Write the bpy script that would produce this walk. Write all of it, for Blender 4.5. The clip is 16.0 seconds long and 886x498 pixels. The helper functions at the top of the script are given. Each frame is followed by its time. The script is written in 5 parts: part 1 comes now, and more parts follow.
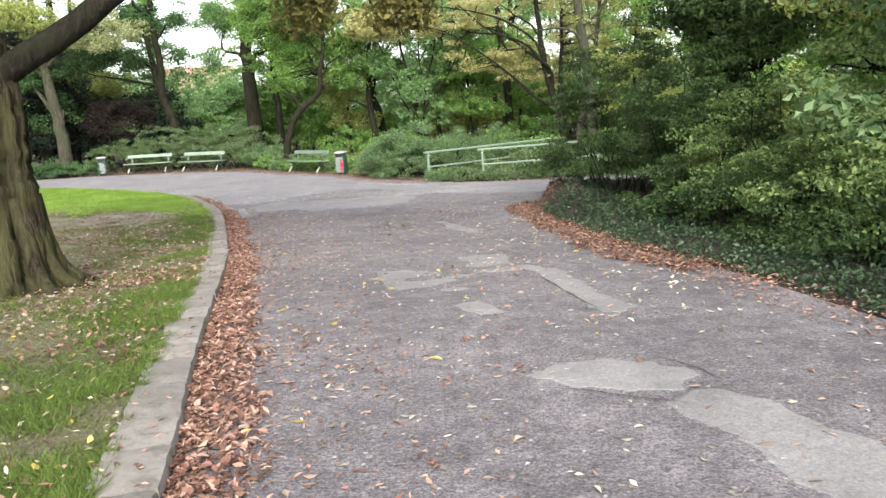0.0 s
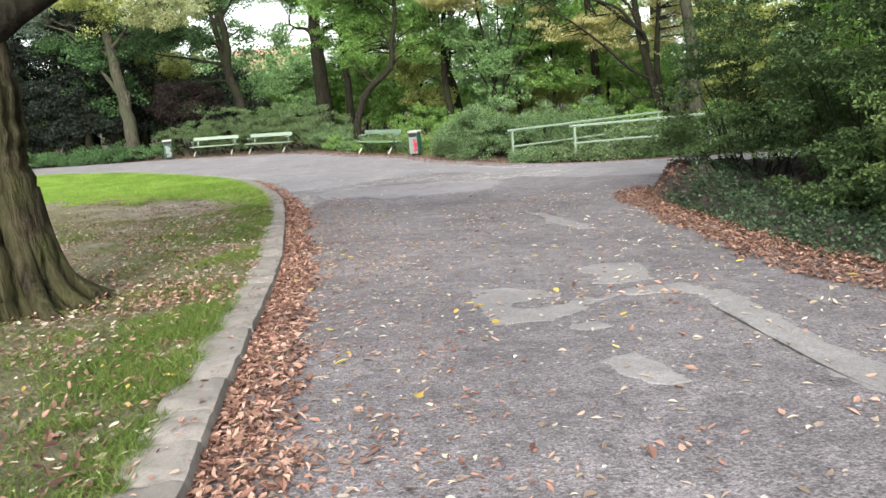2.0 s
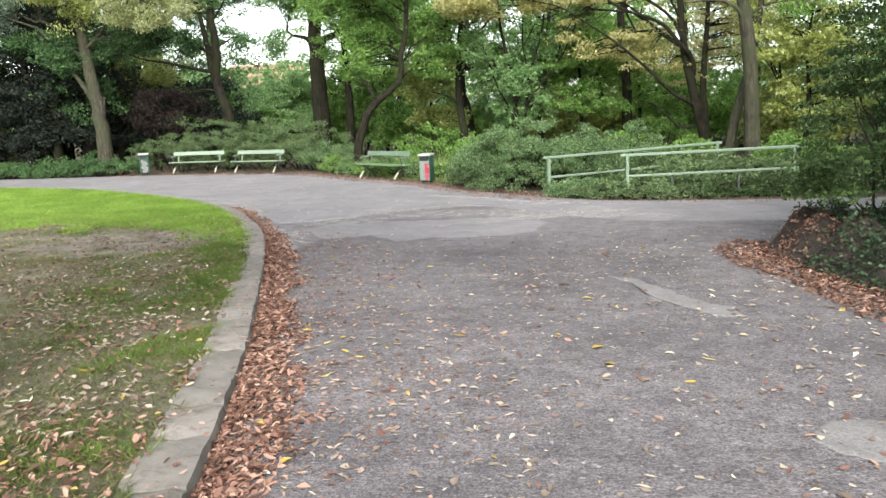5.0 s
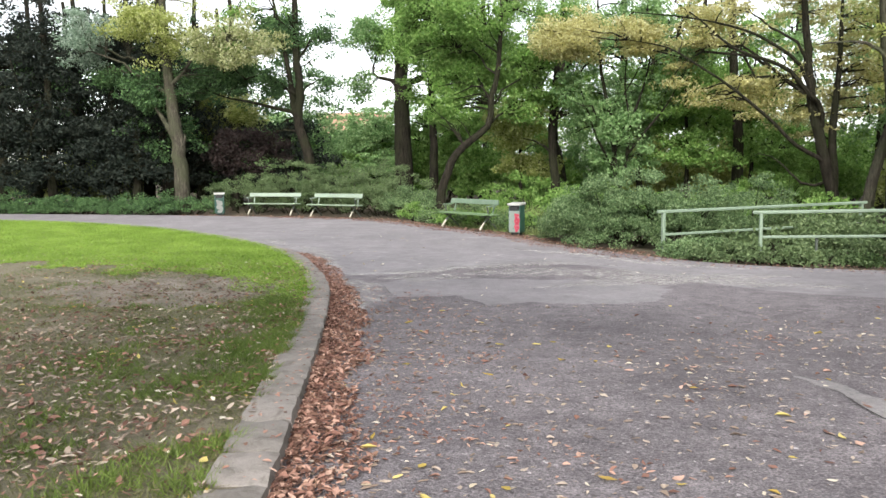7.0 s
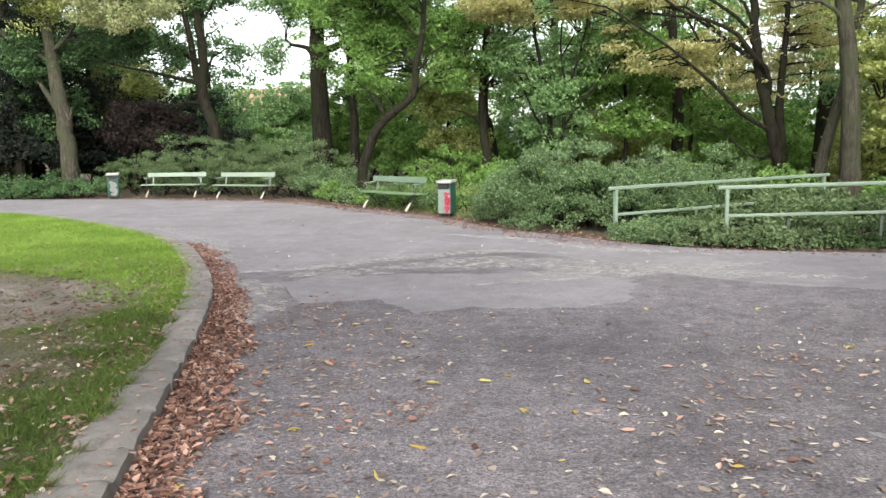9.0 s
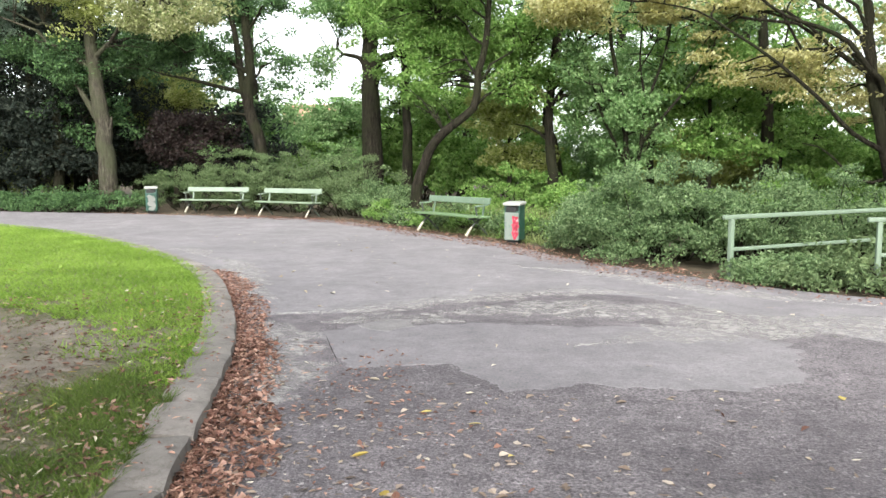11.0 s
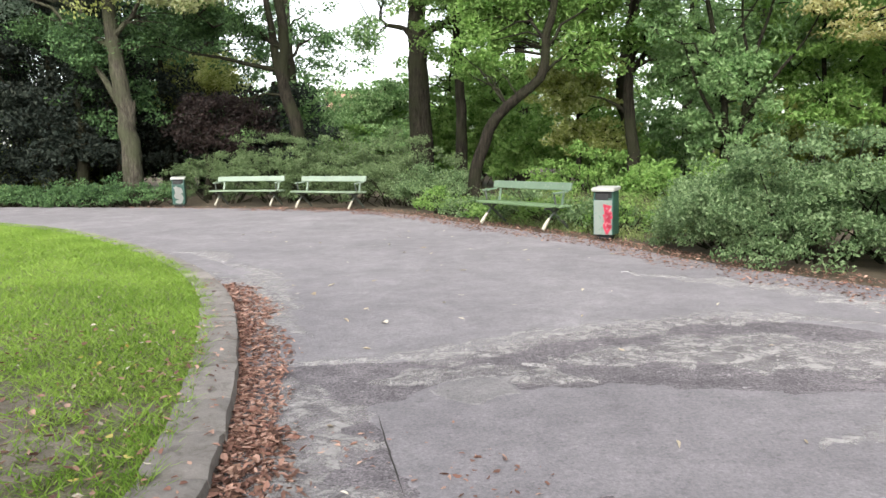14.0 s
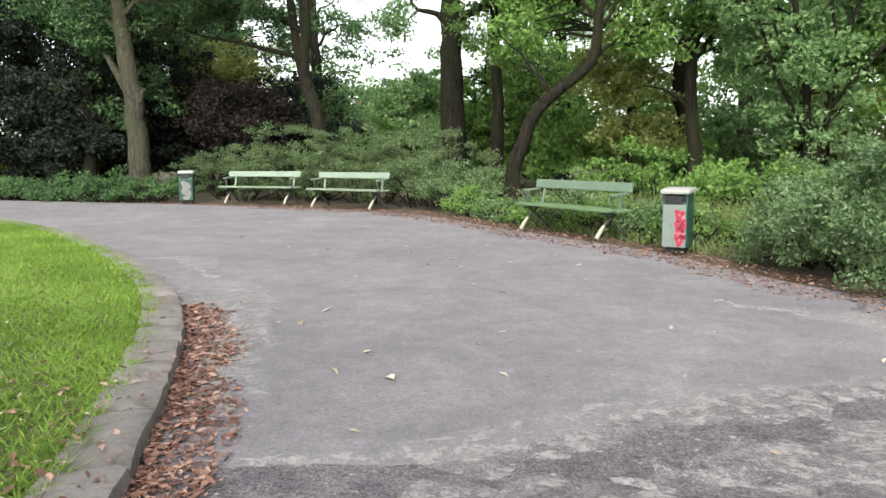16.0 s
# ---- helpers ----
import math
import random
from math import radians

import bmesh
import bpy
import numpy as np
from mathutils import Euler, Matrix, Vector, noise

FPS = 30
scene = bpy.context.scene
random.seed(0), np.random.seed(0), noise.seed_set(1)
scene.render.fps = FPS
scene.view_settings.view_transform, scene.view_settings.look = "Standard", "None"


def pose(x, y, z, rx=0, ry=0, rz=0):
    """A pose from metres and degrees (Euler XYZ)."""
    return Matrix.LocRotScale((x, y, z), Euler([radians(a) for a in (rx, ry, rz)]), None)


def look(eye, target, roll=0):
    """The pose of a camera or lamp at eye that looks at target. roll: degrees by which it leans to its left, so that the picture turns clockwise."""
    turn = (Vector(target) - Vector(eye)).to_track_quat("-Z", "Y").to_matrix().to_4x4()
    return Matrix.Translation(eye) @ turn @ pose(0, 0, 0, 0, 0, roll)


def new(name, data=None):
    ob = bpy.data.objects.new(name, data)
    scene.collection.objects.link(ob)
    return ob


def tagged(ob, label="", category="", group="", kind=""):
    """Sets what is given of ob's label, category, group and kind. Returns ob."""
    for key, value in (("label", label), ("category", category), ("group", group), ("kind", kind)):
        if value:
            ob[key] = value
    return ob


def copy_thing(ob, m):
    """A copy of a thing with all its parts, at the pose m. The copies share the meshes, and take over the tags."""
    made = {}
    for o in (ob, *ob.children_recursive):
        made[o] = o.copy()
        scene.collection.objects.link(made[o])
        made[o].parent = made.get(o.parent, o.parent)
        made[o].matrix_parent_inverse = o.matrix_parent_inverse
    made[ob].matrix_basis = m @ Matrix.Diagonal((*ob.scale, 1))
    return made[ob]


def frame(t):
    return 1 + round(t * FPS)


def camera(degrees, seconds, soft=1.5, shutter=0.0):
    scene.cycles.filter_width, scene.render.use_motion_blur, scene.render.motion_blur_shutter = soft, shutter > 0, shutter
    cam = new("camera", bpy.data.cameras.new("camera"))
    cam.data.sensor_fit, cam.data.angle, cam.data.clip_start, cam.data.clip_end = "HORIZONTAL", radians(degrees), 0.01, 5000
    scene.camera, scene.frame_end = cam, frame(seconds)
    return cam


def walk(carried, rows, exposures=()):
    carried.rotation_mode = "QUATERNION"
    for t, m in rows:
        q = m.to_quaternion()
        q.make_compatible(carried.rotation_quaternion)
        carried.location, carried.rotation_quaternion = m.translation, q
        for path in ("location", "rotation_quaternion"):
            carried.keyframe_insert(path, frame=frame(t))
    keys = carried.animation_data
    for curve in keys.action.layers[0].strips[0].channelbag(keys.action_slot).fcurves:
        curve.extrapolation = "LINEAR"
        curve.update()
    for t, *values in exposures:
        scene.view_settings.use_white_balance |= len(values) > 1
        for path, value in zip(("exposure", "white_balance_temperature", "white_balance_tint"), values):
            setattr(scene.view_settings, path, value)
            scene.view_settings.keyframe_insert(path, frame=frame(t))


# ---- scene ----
cam = camera(60.21, 16.0)
PATH = [
    (0, look((0.000, 0.000, 1.398), (0.000, 9.823, -0.472), -3.86)),
    (0.5, look((-0.085, 0.607, 1.373), (-0.262, 10.436, -0.462), -4.19)),
    (1, look((-0.194, 1.226, 1.335), (-0.653, 11.031, -0.574), -4.40)),
    (1.5, look((-0.307, 1.846, 1.294), (-0.992, 11.618, -0.718), -4.88)),
    (2, look((-0.413, 2.505, 1.239), (-1.348, 12.246, -0.821), -4.92)),
    (2.5, look((-0.566, 3.126, 1.207), (-1.382, 12.929, -0.596), -3.89)),
    (3, look((-0.672, 3.805, 1.168), (-1.115, 13.653, -0.513), -2.92)),
    (3.5, look((-0.827, 4.431, 1.143), (-0.814, 14.280, -0.587), -2.53)),
    (4, look((-0.962, 5.078, 1.119), (-0.968, 14.934, -0.569), -2.48)),
    (4.5, look((-1.174, 5.661, 1.095), (-1.474, 15.514, -0.590), -2.90)),
    (5, look((-1.349, 6.306, 1.054), (-2.160, 16.117, -0.706), -2.65)),
    (5.2, look((-1.420, 6.547, 1.046), (-2.494, 16.329, -0.733), -2.71)),
    (7.3, look((-1.924, 8.841, 0.810), (-3.701, 18.633, -0.172), -0.70)),
    (7.5, look((-1.937, 9.063, 0.796), (-3.580, 18.879, -0.170), -0.62)),
    (8, look((-2.020, 9.646, 0.797), (-3.252, 19.515, -0.246), -0.82)),
    (8.5, look((-2.089, 10.265, 0.785), (-3.029, 20.143, -0.453), -1.01)),
    (8.7, look((-2.114, 10.478, 0.764), (-2.941, 20.349, -0.606), -1.28)),
    (10.8, look((-2.686, 12.730, 0.708), (-4.013, 22.556, -0.591), -0.53)),
    (11, look((-2.787, 12.960, 0.696), (-4.201, 22.796, -0.426), -0.29)),
    (11.5, look((-2.980, 13.468, 0.666), (-4.685, 23.255, -0.477), -0.51)),
    (12, look((-3.212, 13.974, 0.644), (-5.247, 23.685, -0.596), -0.74)),
    (12.5, look((-3.401, 14.351, 0.647), (-5.774, 23.967, -0.732), -1.34)),
    (13, look((-3.523, 14.835, 0.628), (-6.013, 24.409, -0.839), -1.90)),
    (13.5, look((-3.646, 15.272, 0.615), (-5.978, 24.886, -0.847), -2.15)),
    (14, look((-3.684, 15.838, 0.576), (-5.669, 25.553, -0.720), -1.55)),
    (14.5, look((-3.753, 16.453, 0.543), (-5.329, 26.270, -0.526), -0.87)),
    (15, look((-3.805, 17.070, 0.497), (-5.347, 26.884, -0.646), -0.90)),
    (15.5, look((-3.977, 17.625, 0.476), (-5.847, 27.368, -0.779), -1.03)),
    (16, look((-4.163, 18.023, 0.403), (-6.532, 27.656, -0.858), -0.58)),
]
EXPOSURES = [(0.0, 1.6, 6500, 5), (3.5, 1.54, 6500, 3), (5.0, 1.54, 6500, 3), (7.5, 1.38, 6500, 8), (8.5, 1.39, 6500, 7), (11.0, 1.67, 6500, 5), (12.5, 1.4, 6500, 7), (14.0, 1.52, 6500, 7), (16.0, 1.35, 6500, 5)]
walk(cam, PATH, exposures=EXPOSURES)

# ---- light: bright overcast afternoon ----
SUN_EL, SUN_AZ = 37.0, 176.0
world = bpy.data.worlds.new("overcast")
scene.world = world
world.use_nodes = True
wn = world.node_tree.nodes
wl = world.node_tree.links
sky = wn.new("ShaderNodeTexSky")
sky.sky_type = 'NISHITA'
sky.sun_disc = False
sky.sun_elevation = radians(SUN_EL)
sky.sun_rotation = radians(SUN_AZ)
sky.dust_density = 2.0
soften = wn.new("ShaderNodeHueSaturation")
soften.inputs["Saturation"].default_value = 0.22
wl.new(sky.outputs[0], soften.inputs["Color"])
wl.new(soften.outputs[0], wn["Background"].inputs[0])
wn["Background"].inputs[1].default_value = 0.15
sun = new("sun", bpy.data.lights.new("sun", 'SUN'))
sun.data.energy = 2.1
sun.data.angle = radians(32)
sun.data.color = (1.0, 0.96, 0.9)
sun.matrix_world = look((0, 0, 30), (-math.sin(radians(SUN_AZ)) * 10, -math.cos(radians(SUN_AZ)) * 10, 30 - 10 * math.tan(radians(SUN_EL))))


# ---- node materials ----
class Mat:
    """A node material under construction."""

    def __init__(self, name, rough=0.8, metal=0.0, spec=0.4):
        self.m = bpy.data.materials.new(name)
        self.m.use_nodes = True
        self.n, self.l = self.m.node_tree.nodes, self.m.node_tree.links
        self.b = self.n["Principled BSDF"]
        self.b.inputs["Roughness"].default_value = rough
        self.b.inputs["Metallic"].default_value = metal
        self.b.inputs["Specular IOR Level"].default_value = spec
        self.geo = self.n.new("ShaderNodeNewGeometry")
        self.pos = self.geo.outputs["Position"]

    def noise(self, scale, detail=4.0, rough=0.6, vec=None, dist=0.0):
        t = self.n.new("ShaderNodeTexNoise")
        t.inputs["Scale"].default_value, t.inputs["Detail"].default_value = scale, detail
        t.inputs["Roughness"].default_value, t.inputs["Distortion"].default_value = rough, dist
        self.l.new(vec or self.pos, t.inputs["Vector"])
        return t.outputs[0]

    def voronoi(self, scale, feature='F1', out=0, vec=None):
        t = self.n.new("ShaderNodeTexVoronoi")
        t.feature = feature
        t.inputs["Scale"].default_value = scale
        self.l.new(vec or self.pos, t.inputs["Vector"])
        return t.outputs[out]

    def stretch(self, sx, sy, sz, local=False):
        src = self.pos
        if local:
            src = self.n.new("ShaderNodeTexCoord").outputs["Object"]
        t = self.n.new("ShaderNodeMapping")
        t.inputs["Scale"].default_value = (sx, sy, sz)
        self.l.new(src, t.inputs[0])
        return t.outputs[0]

    def ramp(self, value, stops):
        t = self.n.new("ShaderNodeValToRGB")
        while len(t.color_ramp.elements) < len(stops):
            t.color_ramp.elements.new(0.5)
        for e, (p, c) in zip(t.color_ramp.elements, stops):
            e.position = p
            e.color = (*c, 1) if len(c) == 3 else c
        self.l.new(value, t.inputs[0])
        return t.outputs[0]

    def mix(self, fac, a, b, kind='MIX'):
        t = self.n.new("ShaderNodeMix")
        t.data_type, t.blend_type = 'RGBA', kind
        for sock, v in ((t.inputs[0], fac), (t.inputs[6], a), (t.inputs[7], b)):
            if isinstance(v, (int, float)):
                sock.default_value = v
            elif isinstance(v, tuple):
                sock.default_value = (*v, 1)
            else:
                self.l.new(v, sock)
        return t.outputs[2]

    def island(self):
        return self.geo.outputs["Random Per Island"]

    def object_random(self):
        return self.n.new("ShaderNodeObjectInfo").outputs["Random"]

    def color(self, out):
        if isinstance(out, tuple):
            self.b.inputs["Base Color"].default_value = (*out, 1)
        else:
            self.l.new(out, self.b.inputs["Base Color"])
        return self

    def bump(self, height, strength=0.4, dist=0.01):
        t = self.n.new("ShaderNodeBump")
        t.inputs["Strength"].default_value, t.inputs["Distance"].default_value = strength, dist
        self.l.new(height, t.inputs["Height"])
        self.l.new(t.outputs[0], self.b.inputs["Normal"])
        return self

    def translucent(self, col, amount):
        tr = self.n.new("ShaderNodeBsdfTranslucent")
        self.l.new(col, tr.inputs[0])
        mx = self.n.new("ShaderNodeMixShader")
        mx.inputs[0].default_value = amount
        self.l.new(self.b.outputs[0], mx.inputs[1])
        self.l.new(tr.outputs[0], mx.inputs[2])
        self.l.new(mx.outputs[0], self.n["Material Output"].inputs[0])
        return self


def leaf_mat(name, dark, mid, light, patch=0.6, trans=0.55, rough=0.5):
    m = Mat(name, rough, 0, 0.2)
    c = m.ramp(m.island(), [(0.0, dark), (0.5, mid), (1.0, light)])
    n = m.noise(0.9, 3)
    shade = m.ramp(n, [(0.3, tuple(0.75 * v for v in dark)), (0.7, light)])
    c = m.mix(patch * 0.5, c, shade)
    m.color(c)
    m.translucent(c, trans)
    return m.m


def bark_mat(name, a, b, moss=None):
    m = Mat(name, 0.95, 0, 0.08)
    v = m.stretch(9, 9, 1.6)
    n = m.noise(1.6, 6, 0.7, v)
    c = m.ramp(n, [(0.36, a), (0.64, b)])
    c = m.mix(0.5, c, m.ramp(m.noise(2.4, 6, 0.75, m.stretch(14, 14, 2.2)), [(0.35, (0.2, 0.2, 0.2)), (0.65, (0.85, 0.83, 0.8))]), 'OVERLAY')
    if moss:
        c = m.mix(m.ramp(m.noise(1.3, 5), [(0.4, (0, 0, 0)), (0.58, (0.85, 0.85, 0.85))]), c, moss)
    m.color(c)
    m.bump(n, 1.0, 0.12)
    return m.m


def asphalt_mat(name, lo, hi, chips, grain=1.0):
    m = Mat(name, 0.85, 0, 0.3)
    big = m.noise(0.35, 5, 0.6)
    c = m.ramp(big, [(0.3, lo), (0.7, hi)])
    fine = m.noise(70, 3, 0.7)
    c = m.mix(0.75 * grain, c, m.ramp(fine, [(0.34, (0.16, 0.155, 0.16)), (0.5, (0.5, 0.5, 0.5)), (0.68, (0.92, 0.9, 0.89))]), 'OVERLAY')
    cell = m.voronoi(75)
    chip = m.ramp(m.voronoi(44, 'F1', 1), [(0.0, (0, 0, 0)), (0.9, (0, 0, 0)), (0.94, (1, 1, 1))])
    c = m.mix(m.mix(grain * 0.6, (0, 0, 0), chip), c, chips)
    pit = m.ramp(m.voronoi(52, 'F1', 1), [(0.0, (1, 1, 1)), (0.16, (1, 1, 1)), (0.2, (0, 0, 0))])
    c = m.mix(m.mix(grain * 0.6, (0, 0, 0), pit), c, (0.05, 0.046, 0.048))
    pebble = m.ramp(m.noise(34, 2, 0.5), [(0.36, (0.2, 0.19, 0.2)), (0.5, (0.5, 0.5, 0.5)), (0.64, (0.85, 0.83, 0.83))])
    c = m.mix(0.3 * grain, c, pebble, 'OVERLAY')
    mid = m.noise(5, 5, 0.7)
    c = m.mix(0.06 + 0.44 * grain, c, m.ramp(mid, [(0.32, (0.22, 0.21, 0.22)), (0.68, (0.8, 0.78, 0.78))]), 'OVERLAY')
    c = m.mix(0.3, c, m.ramp(m.noise(1.2, 6, 0.7, None, 0.6), [(0.35, (0.28, 0.27, 0.28)), (0.65, (0.7, 0.69, 0.69))]), 'OVERLAY')
    m.color(c)
    m.bump(m.mix(0.5, cell, m.voronoi(30)), 0.75 * grain, 0.014)
    return m.m


M = {}
M["old_asphalt"] = asphalt_mat("worn_asphalt", (0.101, 0.092, 0.1), (0.161, 0.147, 0.157), (0.42, 0.4, 0.4), 1.0)
M["new_asphalt"] = asphalt_mat("smooth_asphalt", (0.162, 0.151, 0.162), (0.205, 0.192, 0.203), (0.36, 0.335, 0.34), 0.35)
M["patch_asphalt"] = asphalt_mat("patch_asphalt", (0.172, 0.163, 0.167), (0.215, 0.203, 0.207), (0.34, 0.32, 0.32), 0.4)
sm = Mat("soil", 0.95)
sc = sm.ramp(sm.noise(3, 6, 0.7), [(0.3, (0.035, 0.026, 0.018)), (0.7, (0.11, 0.085, 0.055))])
sm.color(sc).bump(sm.noise(25, 5), 0.6, 0.03)
M["soil"] = sm.m
lm = Mat("lawn_soil", 0.95)
lc = lm.ramp(lm.noise(0.55, 5, 0.65), [(0.35, (0.075, 0.082, 0.035)), (0.5, (0.125, 0.115, 0.07)), (0.62, (0.2, 0.175, 0.13))])
lc = lm.mix(0.5, lc, lm.ramp(lm.noise(14, 6, 0.7), [(0.3, (0.095, 0.085, 0.055)), (0.7, (0.27, 0.23, 0.18))]))
lc = lm.mix(0.6, lc, lm.ramp(lm.noise(85, 5, 0.75), [(0.35, (0.18, 0.18, 0.17)), (0.65, (0.8, 0.79, 0.76))]), 'OVERLAY')
lm.color(lc).bump(lm.noise(55, 6, 0.75), 0.9, 0.03)
M["lawn_soil"] = lm.m
em = Mat("bare_earth", 0.95)
ec = em.ramp(em.noise(2.2, 6, 0.7), [(0.3, (0.1, 0.085, 0.065)), (0.5, (0.185, 0.158, 0.13)), (0.7, (0.29, 0.25, 0.215))])
ec = em.mix(0.5, ec, em.ramp(em.noise(60, 5, 0.75), [(0.35, (0.25, 0.24, 0.23)), (0.65, (0.75, 0.74, 0.72))]), 'OVERLAY')
em.color(ec).bump(em.noise(35, 6, 0.75), 0.8, 0.03)
M["bare_earth"] = em.m
km = Mat("kerb_granite", 0.8)
kc = km.ramp(km.noise(4, 6, 0.7), [(0.3, (0.12, 0.107, 0.1)), (0.7, (0.25, 0.226, 0.214))])
kc = km.mix(0.5, kc, km.ramp(km.noise(90, 3), [(0.3, (0.3, 0.29, 0.28)), (0.7, (0.7, 0.68, 0.66))]), 'OVERLAY')
kc = km.mix(0.35, kc, km.ramp(km.object_random(), [(0.0, (0.13, 0.12, 0.11)), (1.0, (0.3, 0.265, 0.25))]))
kc = km.mix(km.ramp(km.noise(7, 7, 0.75, None, 0.8), [(0.5, (0, 0, 0)), (0.68, (0.75, 0.75, 0.75))]), kc, (0.075, 0.062, 0.05))
km.color(kc).bump(km.noise(30, 6, 0.7), 0.6, 0.01)
M["kerb"] = km.m
dm = Mat("sandy_dust", 0.95)
dm.color(dm.ramp(dm.noise(30, 5, 0.7), [(0.3, (0.29, 0.27, 0.268)), (0.7, (0.4, 0.375, 0.372))]))
clear = dm.n.new("ShaderNodeBsdfTransparent")
dmix = dm.n.new("ShaderNodeMixShader")
dm.l.new(dm.ramp(dm.noise(6.5, 10, 0.82, None, 0.3), [(0.4, (0, 0, 0)), (0.58, (0.75, 0.75, 0.75))]), dmix.inputs[0])
dm.l.new(clear.outputs[0], dmix.inputs[1])
dm.l.new(dm.b.outputs[0], dmix.inputs[2])
dm.l.new(dmix.outputs[0], dm.n["Material Output"].inputs[0])
M["dust"] = dm.m
M["crack"] = Mat("crack_dirt", 0.95).color((0.03, 0.027, 0.025)).m
M["bark_grey"] = bark_mat("grey_bark", (0.028, 0.025, 0.02), (0.098, 0.088, 0.07), (0.058, 0.062, 0.037))
M["bark_dark"] = bark_mat("dark_bark", (0.009, 0.008, 0.006), (0.036, 0.031, 0.024), (0.024, 0.025, 0.014))
M["bark_moss"] = bark_mat("mossy_bark", (0.010, 0.008, 0.006), (0.08, 0.065, 0.045), (0.07, 0.07, 0.03))
# Dark all round: the shade of the limb's backlit underside is in its colour.
M["bark_limb"] = bark_mat("shaded_limb_bark", (0.010, 0.008, 0.007), (0.034, 0.028, 0.022), (0.026, 0.027, 0.016))
M["leaf_mid"] = leaf_mat("mid_green_leaf", (0.07, 0.15, 0.032), (0.18, 0.33, 0.068), (0.35, 0.5, 0.17))
M["leaf_blue"] = leaf_mat("cool_green_leaf", (0.08, 0.16, 0.055), (0.18, 0.32, 0.11), (0.38, 0.52, 0.26))
# Dull brown-green: the dimness of leaves seen against the sky, put into their colour.
M["leaf_oak"] = leaf_mat("backlit_leaf", (0.06, 0.06, 0.018), (0.13, 0.12, 0.035), (0.26, 0.23, 0.08), 0.6, 0.4)
M["leaf_dark"] = leaf_mat("dark_green_leaf", (0.023, 0.053, 0.023), (0.057, 0.114, 0.042), (0.133, 0.228, 0.085), 0.6, 0.25)
M["leaf_yellow"] = leaf_mat("yellow_green_leaf", (0.17, 0.21, 0.04), (0.36, 0.41, 0.10), (0.62, 0.64, 0.32))
M["leaf_gold"] = leaf_mat("golden_leaf", (0.32, 0.30, 0.10), (0.54, 0.51, 0.22), (0.72, 0.69, 0.42), 0.4, 0.62)
# Cream tone for one crown mass of the grey-trunked tree.
M["leaf_cream"] = leaf_mat("cream_leaf", (0.17, 0.2, 0.07), (0.36, 0.39, 0.17), (0.58, 0.58, 0.36), 0.4, 0.5)
M["leaf_pale"] = leaf_mat("pale_bluish_leaf", (0.08, 0.14, 0.08), (0.22, 0.31, 0.22), (0.45, 0.52, 0.44), 0.5, 0.5)
M["leaf_shrub"] = leaf_mat("shrub_leaf", (0.04, 0.08, 0.032), (0.135, 0.225, 0.09), (0.36, 0.47, 0.25))
M["leaf_bench"] = leaf_mat("grey_green_leaf", (0.05, 0.085, 0.035), (0.115, 0.175, 0.07), (0.25, 0.32, 0.16), 0.7, 0.45)
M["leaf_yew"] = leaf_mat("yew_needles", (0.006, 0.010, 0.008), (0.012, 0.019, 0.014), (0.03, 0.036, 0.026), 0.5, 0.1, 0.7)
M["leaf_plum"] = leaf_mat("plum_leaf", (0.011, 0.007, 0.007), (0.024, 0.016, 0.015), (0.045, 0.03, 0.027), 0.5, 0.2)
M["leaf_ivy"] = leaf_mat("ivy_leaf", (0.010, 0.022, 0.010), (0.024, 0.046, 0.020), (0.075, 0.11, 0.06), 0.6, 0.15, 0.4)
M["leaf_thicket"] = leaf_mat("thicket_leaf", (0.008, 0.019, 0.006), (0.029, 0.058, 0.017), (0.115, 0.175, 0.062), 0.9, 0.35)
M["leaf_climber"] = leaf_mat("climber_leaf", (0.033, 0.062, 0.017), (0.105, 0.175, 0.046), (0.3, 0.38, 0.15), 0.8, 0.45)
M["grass_lush"] = leaf_mat("lush_grass_blade", (0.1, 0.185, 0.022), (0.21, 0.36, 0.045), (0.39, 0.53, 0.12), 0.8, 0.45)
M["grass_weed"] = leaf_mat("weedy_grass_blade", (0.07, 0.11, 0.03), (0.17, 0.23, 0.07), (0.36, 0.4, 0.18), 0.6, 0.4)
M["grass_dry"] = leaf_mat("dry_grass_blade", (0.06, 0.07, 0.022), (0.115, 0.125, 0.042), (0.2, 0.19, 0.085), 0.5, 0.3)
M["grass"] = leaf_mat("grass_blade", (0.043, 0.078, 0.014), (0.093, 0.152, 0.027), (0.2, 0.26, 0.065), 0.9, 0.4)
M["litter"] = leaf_mat("fallen_leaf", (0.072, 0.034, 0.027), (0.24, 0.118, 0.09), (0.48, 0.315, 0.25), 0.3, 0.1, 0.8)
# Darker brown mix of the fallen leaves.
M["litter_dark"] = leaf_mat("dark_fallen_leaf", (0.045, 0.022, 0.017), (0.13, 0.068, 0.05), (0.28, 0.17, 0.125), 0.3, 0.1, 0.8)
M["litter_faded"] = leaf_mat("faded_fallen_leaf", (0.1, 0.072, 0.058), (0.25, 0.185, 0.145), (0.46, 0.39, 0.33), 0.3, 0.1, 0.8)
M["litter_pale"] = leaf_mat("pale_fallen_leaf", (0.24, 0.185, 0.13), (0.40, 0.335, 0.25), (0.58, 0.53, 0.45), 0.2, 0.1, 0.8)
M["litter_yellow"] = leaf_mat("yellow_fallen_leaf", (0.3, 0.2, 0.05), (0.44, 0.34, 0.09), (0.56, 0.47, 0.18), 0.2, 0.2, 0.7)


